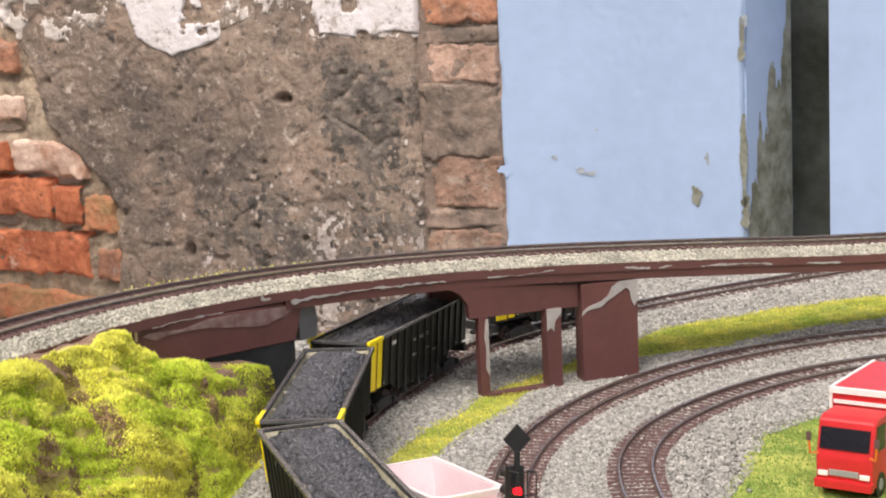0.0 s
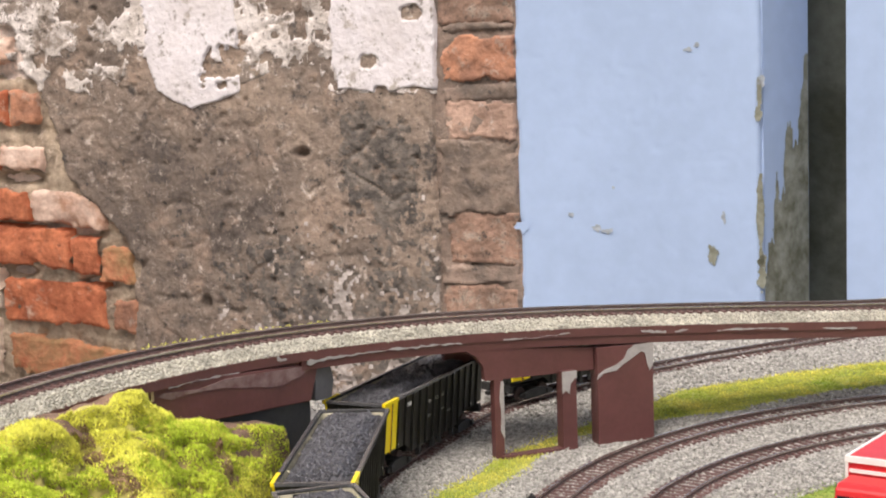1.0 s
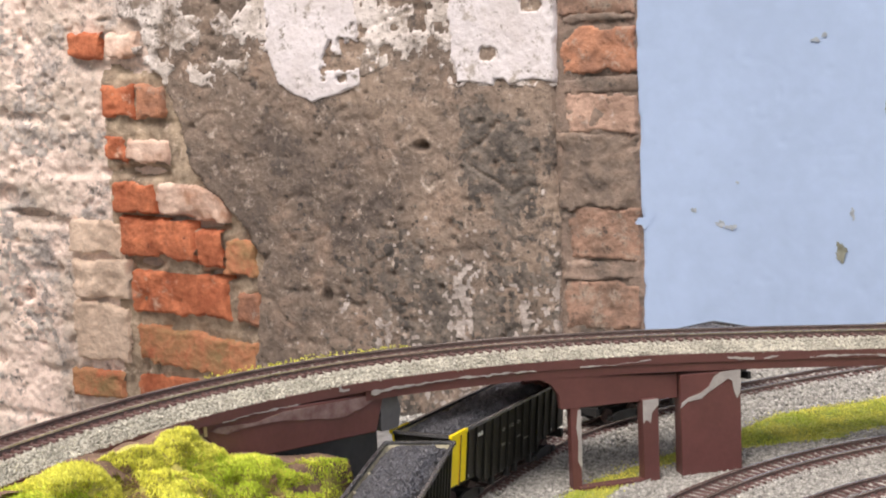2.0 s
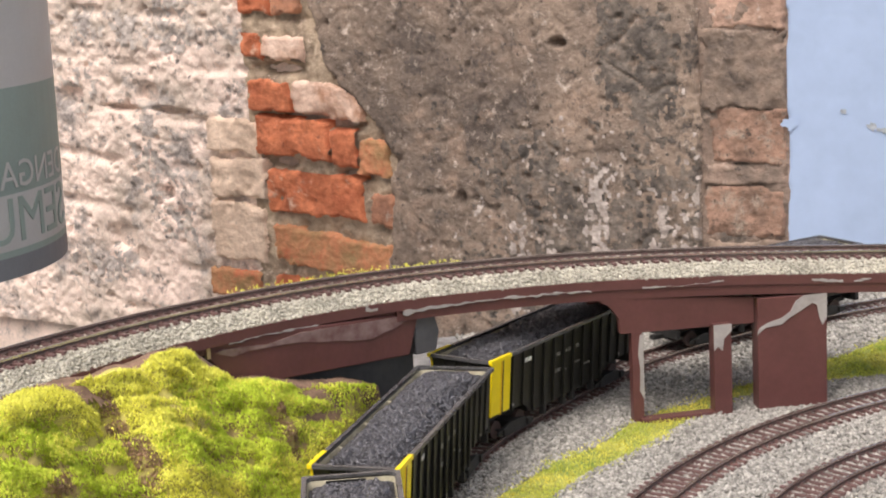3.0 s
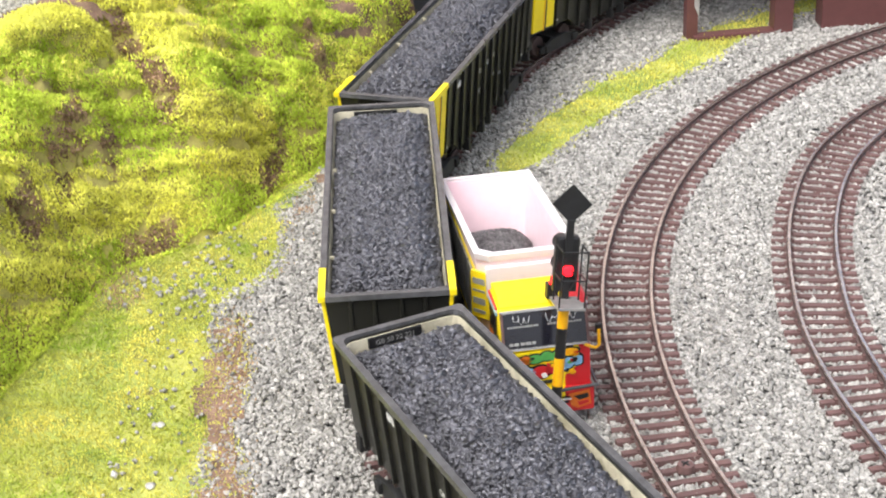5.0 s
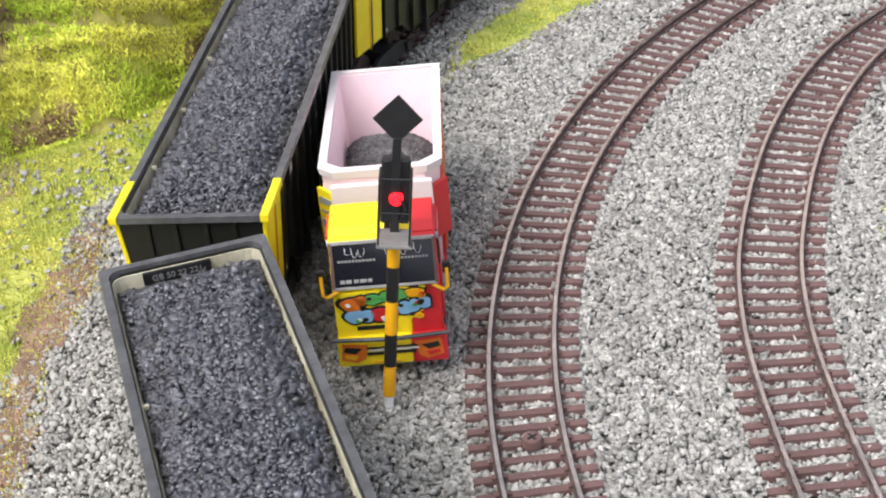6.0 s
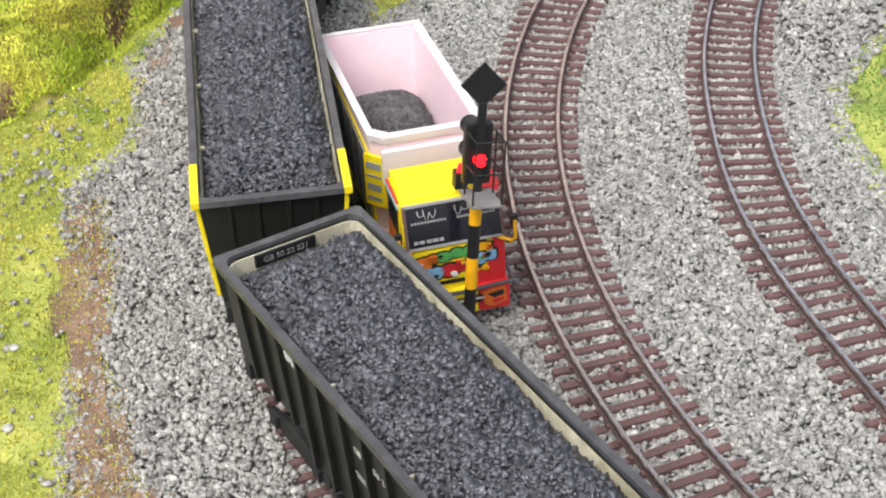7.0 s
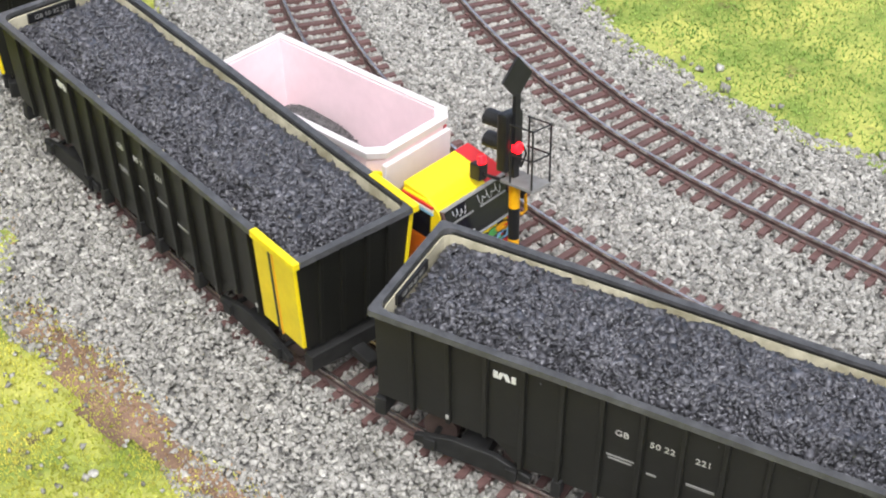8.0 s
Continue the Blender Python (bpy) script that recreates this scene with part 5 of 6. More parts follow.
def lean_in(bm):
    """Draws the body in towards its underside."""
    for v in bm.verts:
        v.co.x -= math.copysign(0.0030 * min(1.0, max(0.0, (WZ1 - v.co.z) / (WZ1 - 0.020))), v.co.x) if abs(v.co.x) > 0.010 else 0.0
    return bm


def coal_wagon():
    w = empty("coal_wagon", Matrix(), "olive-black ribbed coal hopper wagon with yellow panels on track", "coal wagon", "coal train")
    t = 0.0009
    for s in (-1, 1):
        out = [(-WL, 0.0205), (-0.043, 0.0195), (-0.036, WZ0), (0.036, WZ0), (0.043, 0.0195), (WL, 0.0205), (WL, WZ1 - 0.001), (-WL, WZ1 - 0.001)]
        part("side", lean_in(bm_plate(out, 0, *sorted((s * WW, s * (WW - t))))), M_WAGON, w)
    for s in (-1, 1):
        part("end", lean_in(bm_box(-WW + t, WW - t, s * WL - t * (s > 0), s * WL + t * (s < 0), 0.0205, WZ1 - 0.001)), M_WAGON, w)
        for x in (-0.0112, -0.0040, 0.0040, 0.0112):
            part("end_rib", bm_box(x - 0.0006, x + 0.0006, s * WL - 0.0009, s * WL + 0.0009, 0.0205, WZ1 - 0.0018, 0.0002), M_WAGON, w)
        part("end_beam", bm_box(-0.0155, 0.0155, s * WL - 0.0016, s * WL + 0.0016, 0.0125, 0.0180, 0.0004), M_UNDER, w)
        part("coupler", bm_box(-0.0022, 0.0022, s * (WL + 0.0042) - 0.0048, s * (WL + 0.0042) + 0.0048, 0.0112, 0.0140, 0.0006), M_UNDER, w)
    part("hopper_floor", lean_in(bm_box(-WW + 0.0022, WW - 0.0022, -WL + t, WL - t, 0.0185, 0.0215)), M_UNDER, w)
    part("hopper_chute", lean_in(bm_box(-WW + 0.003, WW - 0.003, -0.036, 0.036, WZ0 - 0.0005, 0.0190, 0.0004)), M_UNDER, w)
    ribs = 15
    for s in (-1, 1):
        for k in range(1, ribs):
            y = -WL + 2 * WL * k / ribs
            foot_z = 0.0200 if abs(y) > 0.044 else (WZ0 - 0.003 if k in (5, 7, 8, 10) else WZ0)
            part("rib", lean_in(bm_box(s * (WW + 0.0004) - 0.0008, s * (WW + 0.0004) + 0.0008, y - 0.0006, y + 0.0006, foot_z, WZ1 - 0.0016, 0.0002)), M_WAGON, w)
        for k in (5, 7, 8, 10):
            y = -WL + 2 * WL * k / ribs
            part("door_foot", lean_in(bm_box(s * WW - 0.0016, s * WW + 0.0016, y - 0.0013, y + 0.0013, 0.0092, 0.0215 if abs(y) > 0.044 else WZ0 + 0.001, 0.0003)), M_UNDER, w)
        for k in (2, 5, 8, 10, 13):
            y = -WL + 2 * WL * k / ribs
            z = 0.0222 if abs(y) > 0.044 else WZ0 + 0.0022
            part("marking", lean_in(bm_box(s * (WW + 0.0013) - 0.00012, s * (WW + 0.0013) + 0.00012, y - 0.0004, y + 0.0004, z, z + 0.0012)), M_FADED, w)
    part("rim", bm_ring(rounded(WW + 0.0016, WL + 0.0016, 0.0012, WZ1 - 0.0016), rounded(WW - 0.0008, WL - 0.0008, 0.003, WZ1 - 0.0016),
                        rounded(WW + 0.0014, WL + 0.0014, 0.0012, WZ1), rounded(WW - 0.0006, WL - 0.0006, 0.003, WZ1)), M_RIM, w, "worn black top rim")
    part("lining", bm_ring(rounded(WW - 0.0022, WL - 0.0010, 0.003, WZ1 - 0.012), rounded(WW - 0.0027, WL - 0.0015, 0.003, WZ1 - 0.012),
                           rounded(WW - 0.0010, WL - 0.0010, 0.003, WZ1 - 0.0017), rounded(WW - 0.0012, WL - 0.0013, 0.003, WZ1 - 0.0017)), M_CREAM, w, "cream inner lining")
    for s in (-1, 1):
        yp = part("yellow_panel", lean_in(bm_box(s * (WW + 0.0005) - 0.0006, s * (WW + 0.0005) + 0.0006, -WL - 0.0004, -WL + 0.0172, 0.0212, WZ1 - 0.0017, 0.0003)), M_YELLOW, w, "bright yellow warning panel")
        part("yellow_rim", bm_box(s * (WW + 0.0006) - 0.0011, s * (WW + 0.0006) + 0.0011, -WL - 0.0017, -WL + 0.0172, WZ1 - 0.0018, WZ1 + 0.0004, 0.0003), M_YELLOW, yp)
        part("panel_groove", lean_in(bm_box(s * (WW + 0.0009) - 0.0004, s * (WW + 0.0009) + 0.0004, -WL + 0.0084, -WL + 0.0089, 0.0205, WZ1 - 0.002)), M_AMBER, yp)
        step = 2 * WL / ribs
        d = -s
        order = 1 if s < 0 else -1
        for words, col, z, size in (("GB", 6.5, 0.0390, 0.0028), ("50 22", 7.5, 0.0390, 0.0028), ("221", 8.5, 0.0390, 0.0028)):
            y = order * (WL - step * col)
            part("number", lean_in(bm_text(words, size, side_m(s * (WW + 0.00025), y, z, s))), M_FADED, w, "faded white painted number")
        for col, z, length, hgt in ((6.5, 0.0302, 0.007, 0.0005), (6.5, 0.0291, 0.006, 0.0005), (8.5, 0.0297, 0.007, 0.0008), (9.5, 0.0262, 0.008, 0.0008), (7.3, 0.0282, 0.0025, 0.0006)):
            y = order * (WL - step * col)
            part("marking", lean_in(bm_box(s * (WW + 0.0001) - 0.00012, s * (WW + 0.0001) + 0.00012, y - length / 2, y + length / 2, z - hgt / 2, z + hgt / 2)), M_GREYPRINT, w)
        y = order * (WL - step * 3.5)
        for o, sl in ((-0.0022, 0.0), (-0.0004, 0.0004 * d), (0.0013, -0.0004 * d), (0.0026, 0.0)):
            out = [(y + o - 0.00055 - sl, 0.0427), (y + o + 0.00055 - sl, 0.0427), (y + o + 0.00055 + sl, 0.0450), (y + o - 0.00055 + sl, 0.0450)]
            part("badge", lean_in(bm_plate(out, 0, s * (WW + 0.0001) - 0.00012, s * (WW + 0.0001) + 0.00012)), M_WHITE, w, "small white badge")
    for y in (-0.046, -0.012, 0.022):
        part("clip", bm_box(-WW + 0.0011, -WW + 0.0026, y - 0.0004, y + 0.0004, WZ1 - 0.0034, WZ1 - 0.0022, 0.0002), M_CREAM, w, "small pale clip on the lining")
    tag = part("name_plate", bm_box(-0.0105, 0.0060, WL - 0.0022, WL - 0.0012, WZ1 - 0.0050, WZ1 - 0.0018), M_BLACK, w, "black plate with pale figures")
    part("number", bm_text("GB 50 22 221", 0.0022, Matrix.Translation((-0.00225, WL - 0.0023, WZ1 - 0.0034)) @ Matrix.Rotation(radians(90), 4, "X")), M_GREYPRINT, tag)
    for y in (-0.0495, 0.0495):
        bogie(w, y)
    part("centre_sill", bm_box(-0.004, 0.004, -WL, WL, 0.0105, 0.0135), M_UNDER, w)
    return w


def coal_load():
    """Heaped coal: a dark bed under loose lumps."""
    rng = np.random.default_rng(3)

    def top(x, y):
        ex, ey = 1 - np.abs(x) / (WW - 0.0016), 1 - np.abs(y) / (WL - 0.0018)
        edge = np.minimum(ex * 2.2 + 0.06, ey * 7 - 0.12)
        return WZ1 - 0.0064 + 0.0070 * np.clip(edge, 0, 1) ** 0.75 + 0.0016 * fbm(x, y, 0.022, 71, 3) + 0.0009 * fbm(x, y, 0.006, 73, 2)

    load = new("coal_load")
    sheet("coal_bed", np.linspace(-WW + 0.0017, WW - 0.0017, 30), np.linspace(-WL + 0.0019, WL - 0.0019, 110), lambda x, y: x > -9,
          lambda x, y: np.stack([x, y, top(x, y) - 0.0008], -1), M_COALBED, load)
    n = 17000
    x, y = rng.uniform(-WW + 0.0021, WW - 0.0021, n), rng.uniform(-WL + 0.0023, WL - 0.0023, n)
    pts = np.stack([x, y, top(x, y) + rng.uniform(-0.0006, 0.0005, n)], 1)
    grains("coal_lumps", pts, rng.uniform(0.0003, 0.0009, n) * rng.choice([1, 1, 1, 1, 1.6], n), TETRA, TETRA_F, M_COAL, rng, 0.5, 0.7, parent=load)
    return tagged(load, kind="stuff", label="heap of glinting black coal lumps filling the wagon", category="coal", group="coal loads")


first, load = coal_wagon(), coal_load()
RC = 0.506
SPOTS = []
for deg, inward, yaw in ((-30.2, 0.0235, 7.0), (-11.0, 0.0088, 5.0), (8.2, 0, 1.4), (26.2, 0, -1.5), (45.2, 0, -2.0)):
    p, h = on_arc(C1, RC - inward, deg)
    SPOTS.append(pose(p.x, p.y, 0, 0, 0, math.degrees(h) - 90 + yaw))
GONE = [0.0]
for a, b in zip(PATH1, PATH1[1:]):
    GONE.append(GONE[-1] + (b - a).length)


def on_path(s):
    return Vector([np.interp(s, GONE, [p[k] for p in PATH1]) for k in range(3)])


# the last wagon, beyond the pier
s = GONE[84] + math.radians(5.2) * R1 + 0.212
a, b = on_path(s - 0.0495), on_path(s + 0.0495)
SPOTS.append(pose((a.x + b.x) / 2, (a.y + b.y) / 2, 0, 0, 0, math.degrees(math.atan2(b.y - a.y, b.x - a.x)) - 90))
first.matrix_world = SPOTS[0]
load.matrix_world = SPOTS[0]
for m in SPOTS[1:]:
    copy_thing(first, m)
    copy_thing(load, m)


# ---- lineside signals ----
def signal(lamp, m, label):
    """A colour-light signal that faces +y: banded pole, hooded head, working platform behind it and a diamond board on top."""
    s = empty("railway_signal", m, label, "railway signal", "lineside signals")
    part("foot", bm_cyl((0, 0, -0.001), (0, 0, 0.0042), 0.0013, 14, None, 0.0002), M_WHITE, s, "white plastic foot")
    for z0, z1, material in ((0.004, 0.0125, M_AMBER), (0.0125, 0.0215, M_BLACK), (0.0215, 0.0305, M_AMBER), (0.0305, 0.040, M_BLACK), (0.040, 0.0485, M_AMBER)):
        part("pole_band", bm_cyl((0, 0, z0), (0, 0, z1), 0.0016, 18), material, s, "amber band" if material is M_AMBER else "black band")
    plat = part("platform", bm_box(-0.0042, 0.0042, -0.0095, 0.0018, 0.0484, 0.0493, 0.0002), M_GRATE, s, "dull grey working platform")
    for x in (-0.0038, 0.0038):
        for y in (-0.0091, -0.0015):
            part("railing_post", bm_cyl((x, y, 0.0493), (x, y, 0.0665), 0.00028, 8), M_BLACK, plat)
        for z in (0.0575, 0.0662):
            part("railing_bar", bm_cyl((x, -0.0093, z), (x, -0.0010, z), 0.00026, 8), M_BLACK, plat)
    for z in (0.0575, 0.0662):
        part("railing_bar", bm_cyl((-0.0039, -0.0091, z), (0.0039, -0.0091, z), 0.00026, 8), M_BLACK, plat)
    head = part("lamp_head", bm_box(-0.0036, 0.0036, 0.0004, 0.0040, 0.0510, 0.0680, 0.0008), M_BLACK, s, "black lamp head")
    for z, lit in ((0.0640, False), (0.0575, True)):
        ring = [(0.0027 * math.cos(a), z + 0.0027 * math.sin(a)) for a in np.linspace(radians(-20), radians(200), 14)]
        inner = [(0.0023 * math.cos(a), z + 0.0023 * math.sin(a)) for a in np.linspace(radians(200), radians(-20), 14)]
        part("hood", bm_plate(ring + inner, 1, 0.0040, 0.0100), M_BLACK, head)
        part("lens", bm_cyl((0, 0.0036, z), (0, 0.0046, z), 0.0021, 16), lamp if lit else M_SCREEN, head, "lit lamp" if lit else "dark lens")
    part("rear_bulb", bm_cyl((0.0002, -0.0016, 0.0580), (0.0002, 0.0006, 0.0580), 0.0016, 14, 0.0018, 0.0004), lamp, head, "glowing lamp seen from behind")
    part("wire", bm_tube([(0.0012, -0.001, 0.052), (0.0024, -0.0018, 0.056), (0.0012, -0.0016, 0.0585)], 0.0003), M_BLACK, head)
    part("mast", bm_box(-0.0011, 0.0011, -0.0006, 0.0006, 0.0480, 0.0735, 0.0002), M_BLACK, s)
    r = 0.0060
    part("diamond_board", bm_plate([(0, 0.0782 - r), (r, 0.0782), (0, 0.0782 + r), (-r, 0.0782)], 1, -0.0003, 0.0005), M_BLACK, s, "black diamond board")
    arm = part("bracket", bm_cyl((0, 0, 0.0470), (-0.0010, 0.0115, 0.0470), 0.0005, 8), M_BLACK, s)
    part("side_lamp", bm_box(-0.0028, 0.0008, 0.0105, 0.0143, 0.0452, 0.0500, 0.0005), M_BLACK, arm, "small black side lamp")
    part("side_bulb", bm_cyl((-0.0010, 0.0112, 0.0500), (-0.0010, 0.0116, 0.0524), 0.0013, 12, 0.0010, 0.0003), lamp, arm, "small glowing bulb")
    return s


upright = Matrix.Translation((0.0036, 0.0012, 0)) @ Matrix.Rotation(radians(9.0), 4, "X").inverted() @ Matrix.Rotation(radians(7.2), 4, "Y")
signal(M_REDLED, upright, "lineside signal with black and amber banded pole, showing red")
signal(M_GREENLED, pose(-0.0373, -0.1442, 0, 0, 0, 22), "lineside signal beside the train, showing green")


# ---- tipper truck ----
def wheel(parent, x, y, r, w):
    s = 1 if x > 0 else -1
    t = part("wheel", bm_cyl((x, y, r), (x + s * w, y, r), r, 24, None, 0.0006), M_BLACK, parent, "black rubber tyre")
    part("rim", bm_cyl((x + s * w * 0.9, y, r), (x + s * w * 1.06, y, r), r * 0.55, 16, r * 0.4), M_GREYPRINT, t)


def tipper():
    """Built with its front towards -y and its middle on x = 0."""
    t = empty("tipper_truck", pose(0.0055, 0.0150, 0, 0, 0, -0.2), "yellow and red tipper truck with a pale pink bed", "truck")
    part("chassis", bm_box(-0.0095, 0.0095, 0.004, 0.090, 0.0065, 0.0105, 0.0004), M_UNDER, t)
    for y in (0.012, 0.065, 0.080):
        for x in (-0.0105, 0.0105):
            wheel(t, x, y, 0.0068, 0.0038 if x > 0 else 0.0038)
    # cab, its skin half yellow and half red
    prof = [(0.0, 0.0100), (0.0, 0.0170), (0.0010, 0.0285), (0.0052, 0.0395), (0.0090, 0.0412), (0.0190, 0.0408), (0.0200, 0.0100)]
    cab = part("cab", bm_plate(prof, 0, -0.0138, 0.0058, 0.0003), M_YELLOW, t, "yellow half of the cab")
    part("cab_half", bm_plate(prof, 0, 0.0058, 0.0138, 0.0003), M_RED, cab, "red half of the cab")
    part("roof_spoiler", bm_plate([(0.0062, 0.0402), (0.0095, 0.0418), (0.0192, 0.0428), (0.0192, 0.0402)], 0, -0.0134, 0.0078, 0.0003), M_YELLOW, cab)
    part("roof_spoiler", bm_plate([(0.0062, 0.0402), (0.0095, 0.0418), (0.0192, 0.0428), (0.0192, 0.0402)], 0, 0.0078, 0.0134, 0.0003), M_RED, cab)

    def lean_box(x0, x1, z0, z1, off, th=0.0004):
        """A thin piece on the leaning windscreen."""
        def yy(z):
            return 0.0010 + (z - 0.0285) * (0.0042 / 0.011) - off
        bm = bmesh.new()
        v = [(x, yy(z) + d, z) for d in (-th, th) for z in (z0, z1) for x in (x0, x1)]
        vs = [bm.verts.new(q) for q in v]
        for q in ((0, 1, 3, 2), (4, 6, 7, 5), (0, 4, 5, 1), (2, 3, 7, 6), (0, 2, 6, 4), (1, 5, 7, 3)):
            bm.faces.new([vs[i] for i in q])
        return bm

    ws = part("windscreen", lean_box(-0.0129, 0.0129, 0.0288, 0.0392, 0.0003), M_SCREEN, cab, "black printed windscreen")
    for k in range(26):
        if k not in (11, 12, 13):
            x0 = -0.0116 + 0.0009 * k
            part("print", lean_box(x0, x0 + 0.0006, 0.0349, 0.0353, 0.0008, 0.0002), M_GREYPRINT, ws, "row of tiny pale bars")
    for x0, x1 in ((-0.0114, -0.0102), (-0.0099, -0.0085), (-0.0079, -0.0066), (-0.0063, -0.0046), (-0.0043, -0.0032)):
        part("print", lean_box(x0, x1, 0.0298, 0.0305, 0.0008, 0.0002), M_GREYPRINT, ws)
    for x0, x1, waves, high in ((-0.0100, -0.0042, 3.5, 0.0009), (0.0002, 0.0104, 5.5, 0.0010)):
        pts = []
        for i in range(36):
            f = i / 35
            z = 0.0370 + high * math.sin(2 * math.pi * waves * f) * (1.5 if i % 13 < 6 else 0.45) + 0.0004 * f
            pts.append((x0 + (x1 - x0) * f + 0.0004 * math.cos(2 * math.pi * waves * f), 0.0001 + (z - 0.0285) * 0.3818, z))
        part("print", bm_tube(pts, 0.00006, 5), M_WHITE, ws, "wavy pale flourish")
    for x0, x1, z0, z1 in ((-0.0134, 0.0134, 0.0282, 0.0288), (-0.0134, 0.0134, 0.0392, 0.0397)):
        part("screen_frame", lean_box(x0, x1, z0, z1, 0.0005, 0.0004), M_GREYPRINT, cab)
    for x in (-0.0132, 0.0132):
        part("pillar", lean_box(x - 0.0004, x + 0.0004, 0.0286, 0.0396, 0.0005, 0.0005), M_TIE, cab, "brown windscreen pillar")
    # painted front, made of plain coloured shapes
    fy = 0.0004
    part("painted_shape", bm_plate([(-0.0118, 0.0272), (0.0100, 0.0276), (0.0098, 0.0240), (0.0116, 0.0218), (0.0086, 0.0200), (0.0070, 0.0178), (-0.0110, 0.0172), (-0.0122, 0.0215)], 1, fy - 0.0003, fy + 0.0012), M_YELLOW, cab, "yellow ground of the front print")
    shapes = ((-0.0090, 0.0236, 0.0030, 0.0018, M_ORANGE), (-0.0066, 0.0246, 0.0016, 0.0014, M_ORANGE), (-0.0036, 0.0248, 0.0022, 0.0014, M_GREEN), (0.0000, 0.0254, 0.0020, 0.0014, M_GREEN), (0.0036, 0.0258, 0.0018, 0.0012, M_GREEN),
              (-0.0088, 0.0200, 0.0022, 0.0020, M_SKYBLUE), (-0.0056, 0.0198, 0.0018, 0.0018, M_SKYBLUE), (-0.0018, 0.0200, 0.0026, 0.0019, M_RED), (0.0012, 0.0206, 0.0014, 0.0014, M_RED),
              (0.0044, 0.0216, 0.0020, 0.0018, M_SKYBLUE), (0.0068, 0.0222, 0.0014, 0.0018, M_SKYBLUE), (0.0094, 0.0228, 0.0018, 0.0016, M_SKYBLUE), (0.0072, 0.0260, 0.0024, 0.0012, M_AMBER))
    for k, (x, z, rx, rz, material) in enumerate(shapes):
        for grow, mm, o in ((1.42, M_BLACK, 0.0002), (1.08, material, 0.0004)):
            out = [(x + rx * grow * math.cos(a) * (1 + 0.15 * math.sin(3 * a + k)), z + rz * grow * math.sin(a)) for a in np.linspace(0, 2 * math.pi, 18, endpoint=False)]
            part("painted_shape", bm_plate(out, 1, fy - o - 0.0003, fy + 0.0012), mm, cab)
    dab = random.Random(4)
    for k in range(18):
        x, z, r = dab.uniform(-0.0112, 0.0105), dab.uniform(0.0180, 0.0270), dab.uniform(0.0004, 0.0009)
        out = [(x + 1.3 * r * math.cos(a) * (1 + 0.3 * math.sin(2 * a + k)), z + r * math.sin(a)) for a in np.linspace(0, 2 * math.pi, 12, endpoint=False)]
        part("painted_shape", bm_plate(out, 1, fy - 0.0009, fy + 0.0012), (M_BLACK, M_GREEN, M_AMBER, M_BLACK, M_WHITE, M_RED)[k % 6], cab)
    part("grille", bm_box(-0.0085, 0.0020, -0.0005, 0.0006, 0.0158, 0.0168), M_BLACK, cab)
    bump = part("bumper", bm_box(-0.0142, 0.0054, -0.0022, 0.003, 0.0055, 0.0138, 0.0008), M_YELLOW, t, "yellow half of the bumper")
    part("bumper_half", bm_box(0.0054, 0.0145, -0.0022, 0.003, 0.0055, 0.0138, 0.0008), M_RED, bump, "red half of the bumper")
    for x0, x1, z0, z1, material in ((-0.0066, 0.0068, 0.0110, 0.0114, M_BLACK), (-0.0060, 0.0070, 0.0102, 0.0107, M_WHITE), (-0.0066, 0.0062, 0.0091, 0.0098, M_BLACK), (-0.0050, 0.0020, 0.0066, 0.0069, M_AMBER)):
        part("bumper_print", bm_box(x0, x1, -0.0025, -0.0018, z0, z1), material, bump)
    for sgn in (-1, 1):
        for out, material, y in (([(0.0062, 0.0122), (0.0128, 0.0130), (0.0134, 0.0080), (0.0092, 0.0068), (0.0070, 0.0080)], M_ORANGE, 0.0024), ([(0.0078, 0.0113), (0.0122, 0.0120), (0.0126, 0.0106), (0.0096, 0.0098)], M_BLACK, 0.0026),
                                 ([(0.0090, 0.0091), (0.0124, 0.0095), (0.0126, 0.0086), (0.0096, 0.0078)], M_AMBER if sgn < 0 else M_RED, 0.0026)):
            part("headlight" if material is M_BLACK else "bumper_print", bm_plate([(sgn * a, b) for a, b in out], 1, -y, -0.0016), material, bump)
    part("bull_bar", bm_tube([(-0.0150, 0.004, 0.0150), (-0.0150, -0.0030, 0.0148), (0.0, -0.0038, 0.0146), (0.0152, -0.0030, 0.0150), (0.0152, 0.006, 0.0152)], 0.0006), M_RIM, t, "dark grey bull bar")
    for s in (-1, 1):
        arm = part("mirror_arm", bm_tube([(s * 0.0120, 0.0008, 0.0275), (s * 0.0150, -0.0015, 0.0272), (s * 0.0160, -0.0018, 0.0282), (s * 0.0160, -0.0012, 0.0335)], 0.0005), M_AMBER, t, "yellow bent mirror arm")
        part("mirror", bm_box(s * 0.0160 - 0.0010, s * 0.0160 + 0.0010, -0.0012, 0.0002, 0.0320, 0.0350, 0.0003), M_BLACK, arm)
        part("door", bm_box(s * 0.0140 - 0.0003, s * 0.0140 + 0.0003, 0.0070, 0.0180, 0.0130, 0.0285), M_ORANGE if s < 0 else M_RED, cab)
        part("side_window", bm_box(s * 0.0140 - 0.0003, s * 0.0140 + 0.0003, 0.0080, 0.0175, 0.0290, 0.0375), M_SCREEN, cab)
        for z, mm in ((0.0395, M_RED), (0.0385, M_WHITE), (0.0375, M_SKYBLUE)):
            part("cab_stripe", bm_box(s * 0.0141 - 0.0003, s * 0.0141 + 0.0003, 0.007, 0.0188, z, z + 0.0008), mm, cab)
    # bed: flared walls, pink inside
    y0, y1 = 0.0272, 0.1012

    def loop(hx, ya, yb, z, rise=0.0):
        """A level of the bed; its rim climbs towards the cab."""
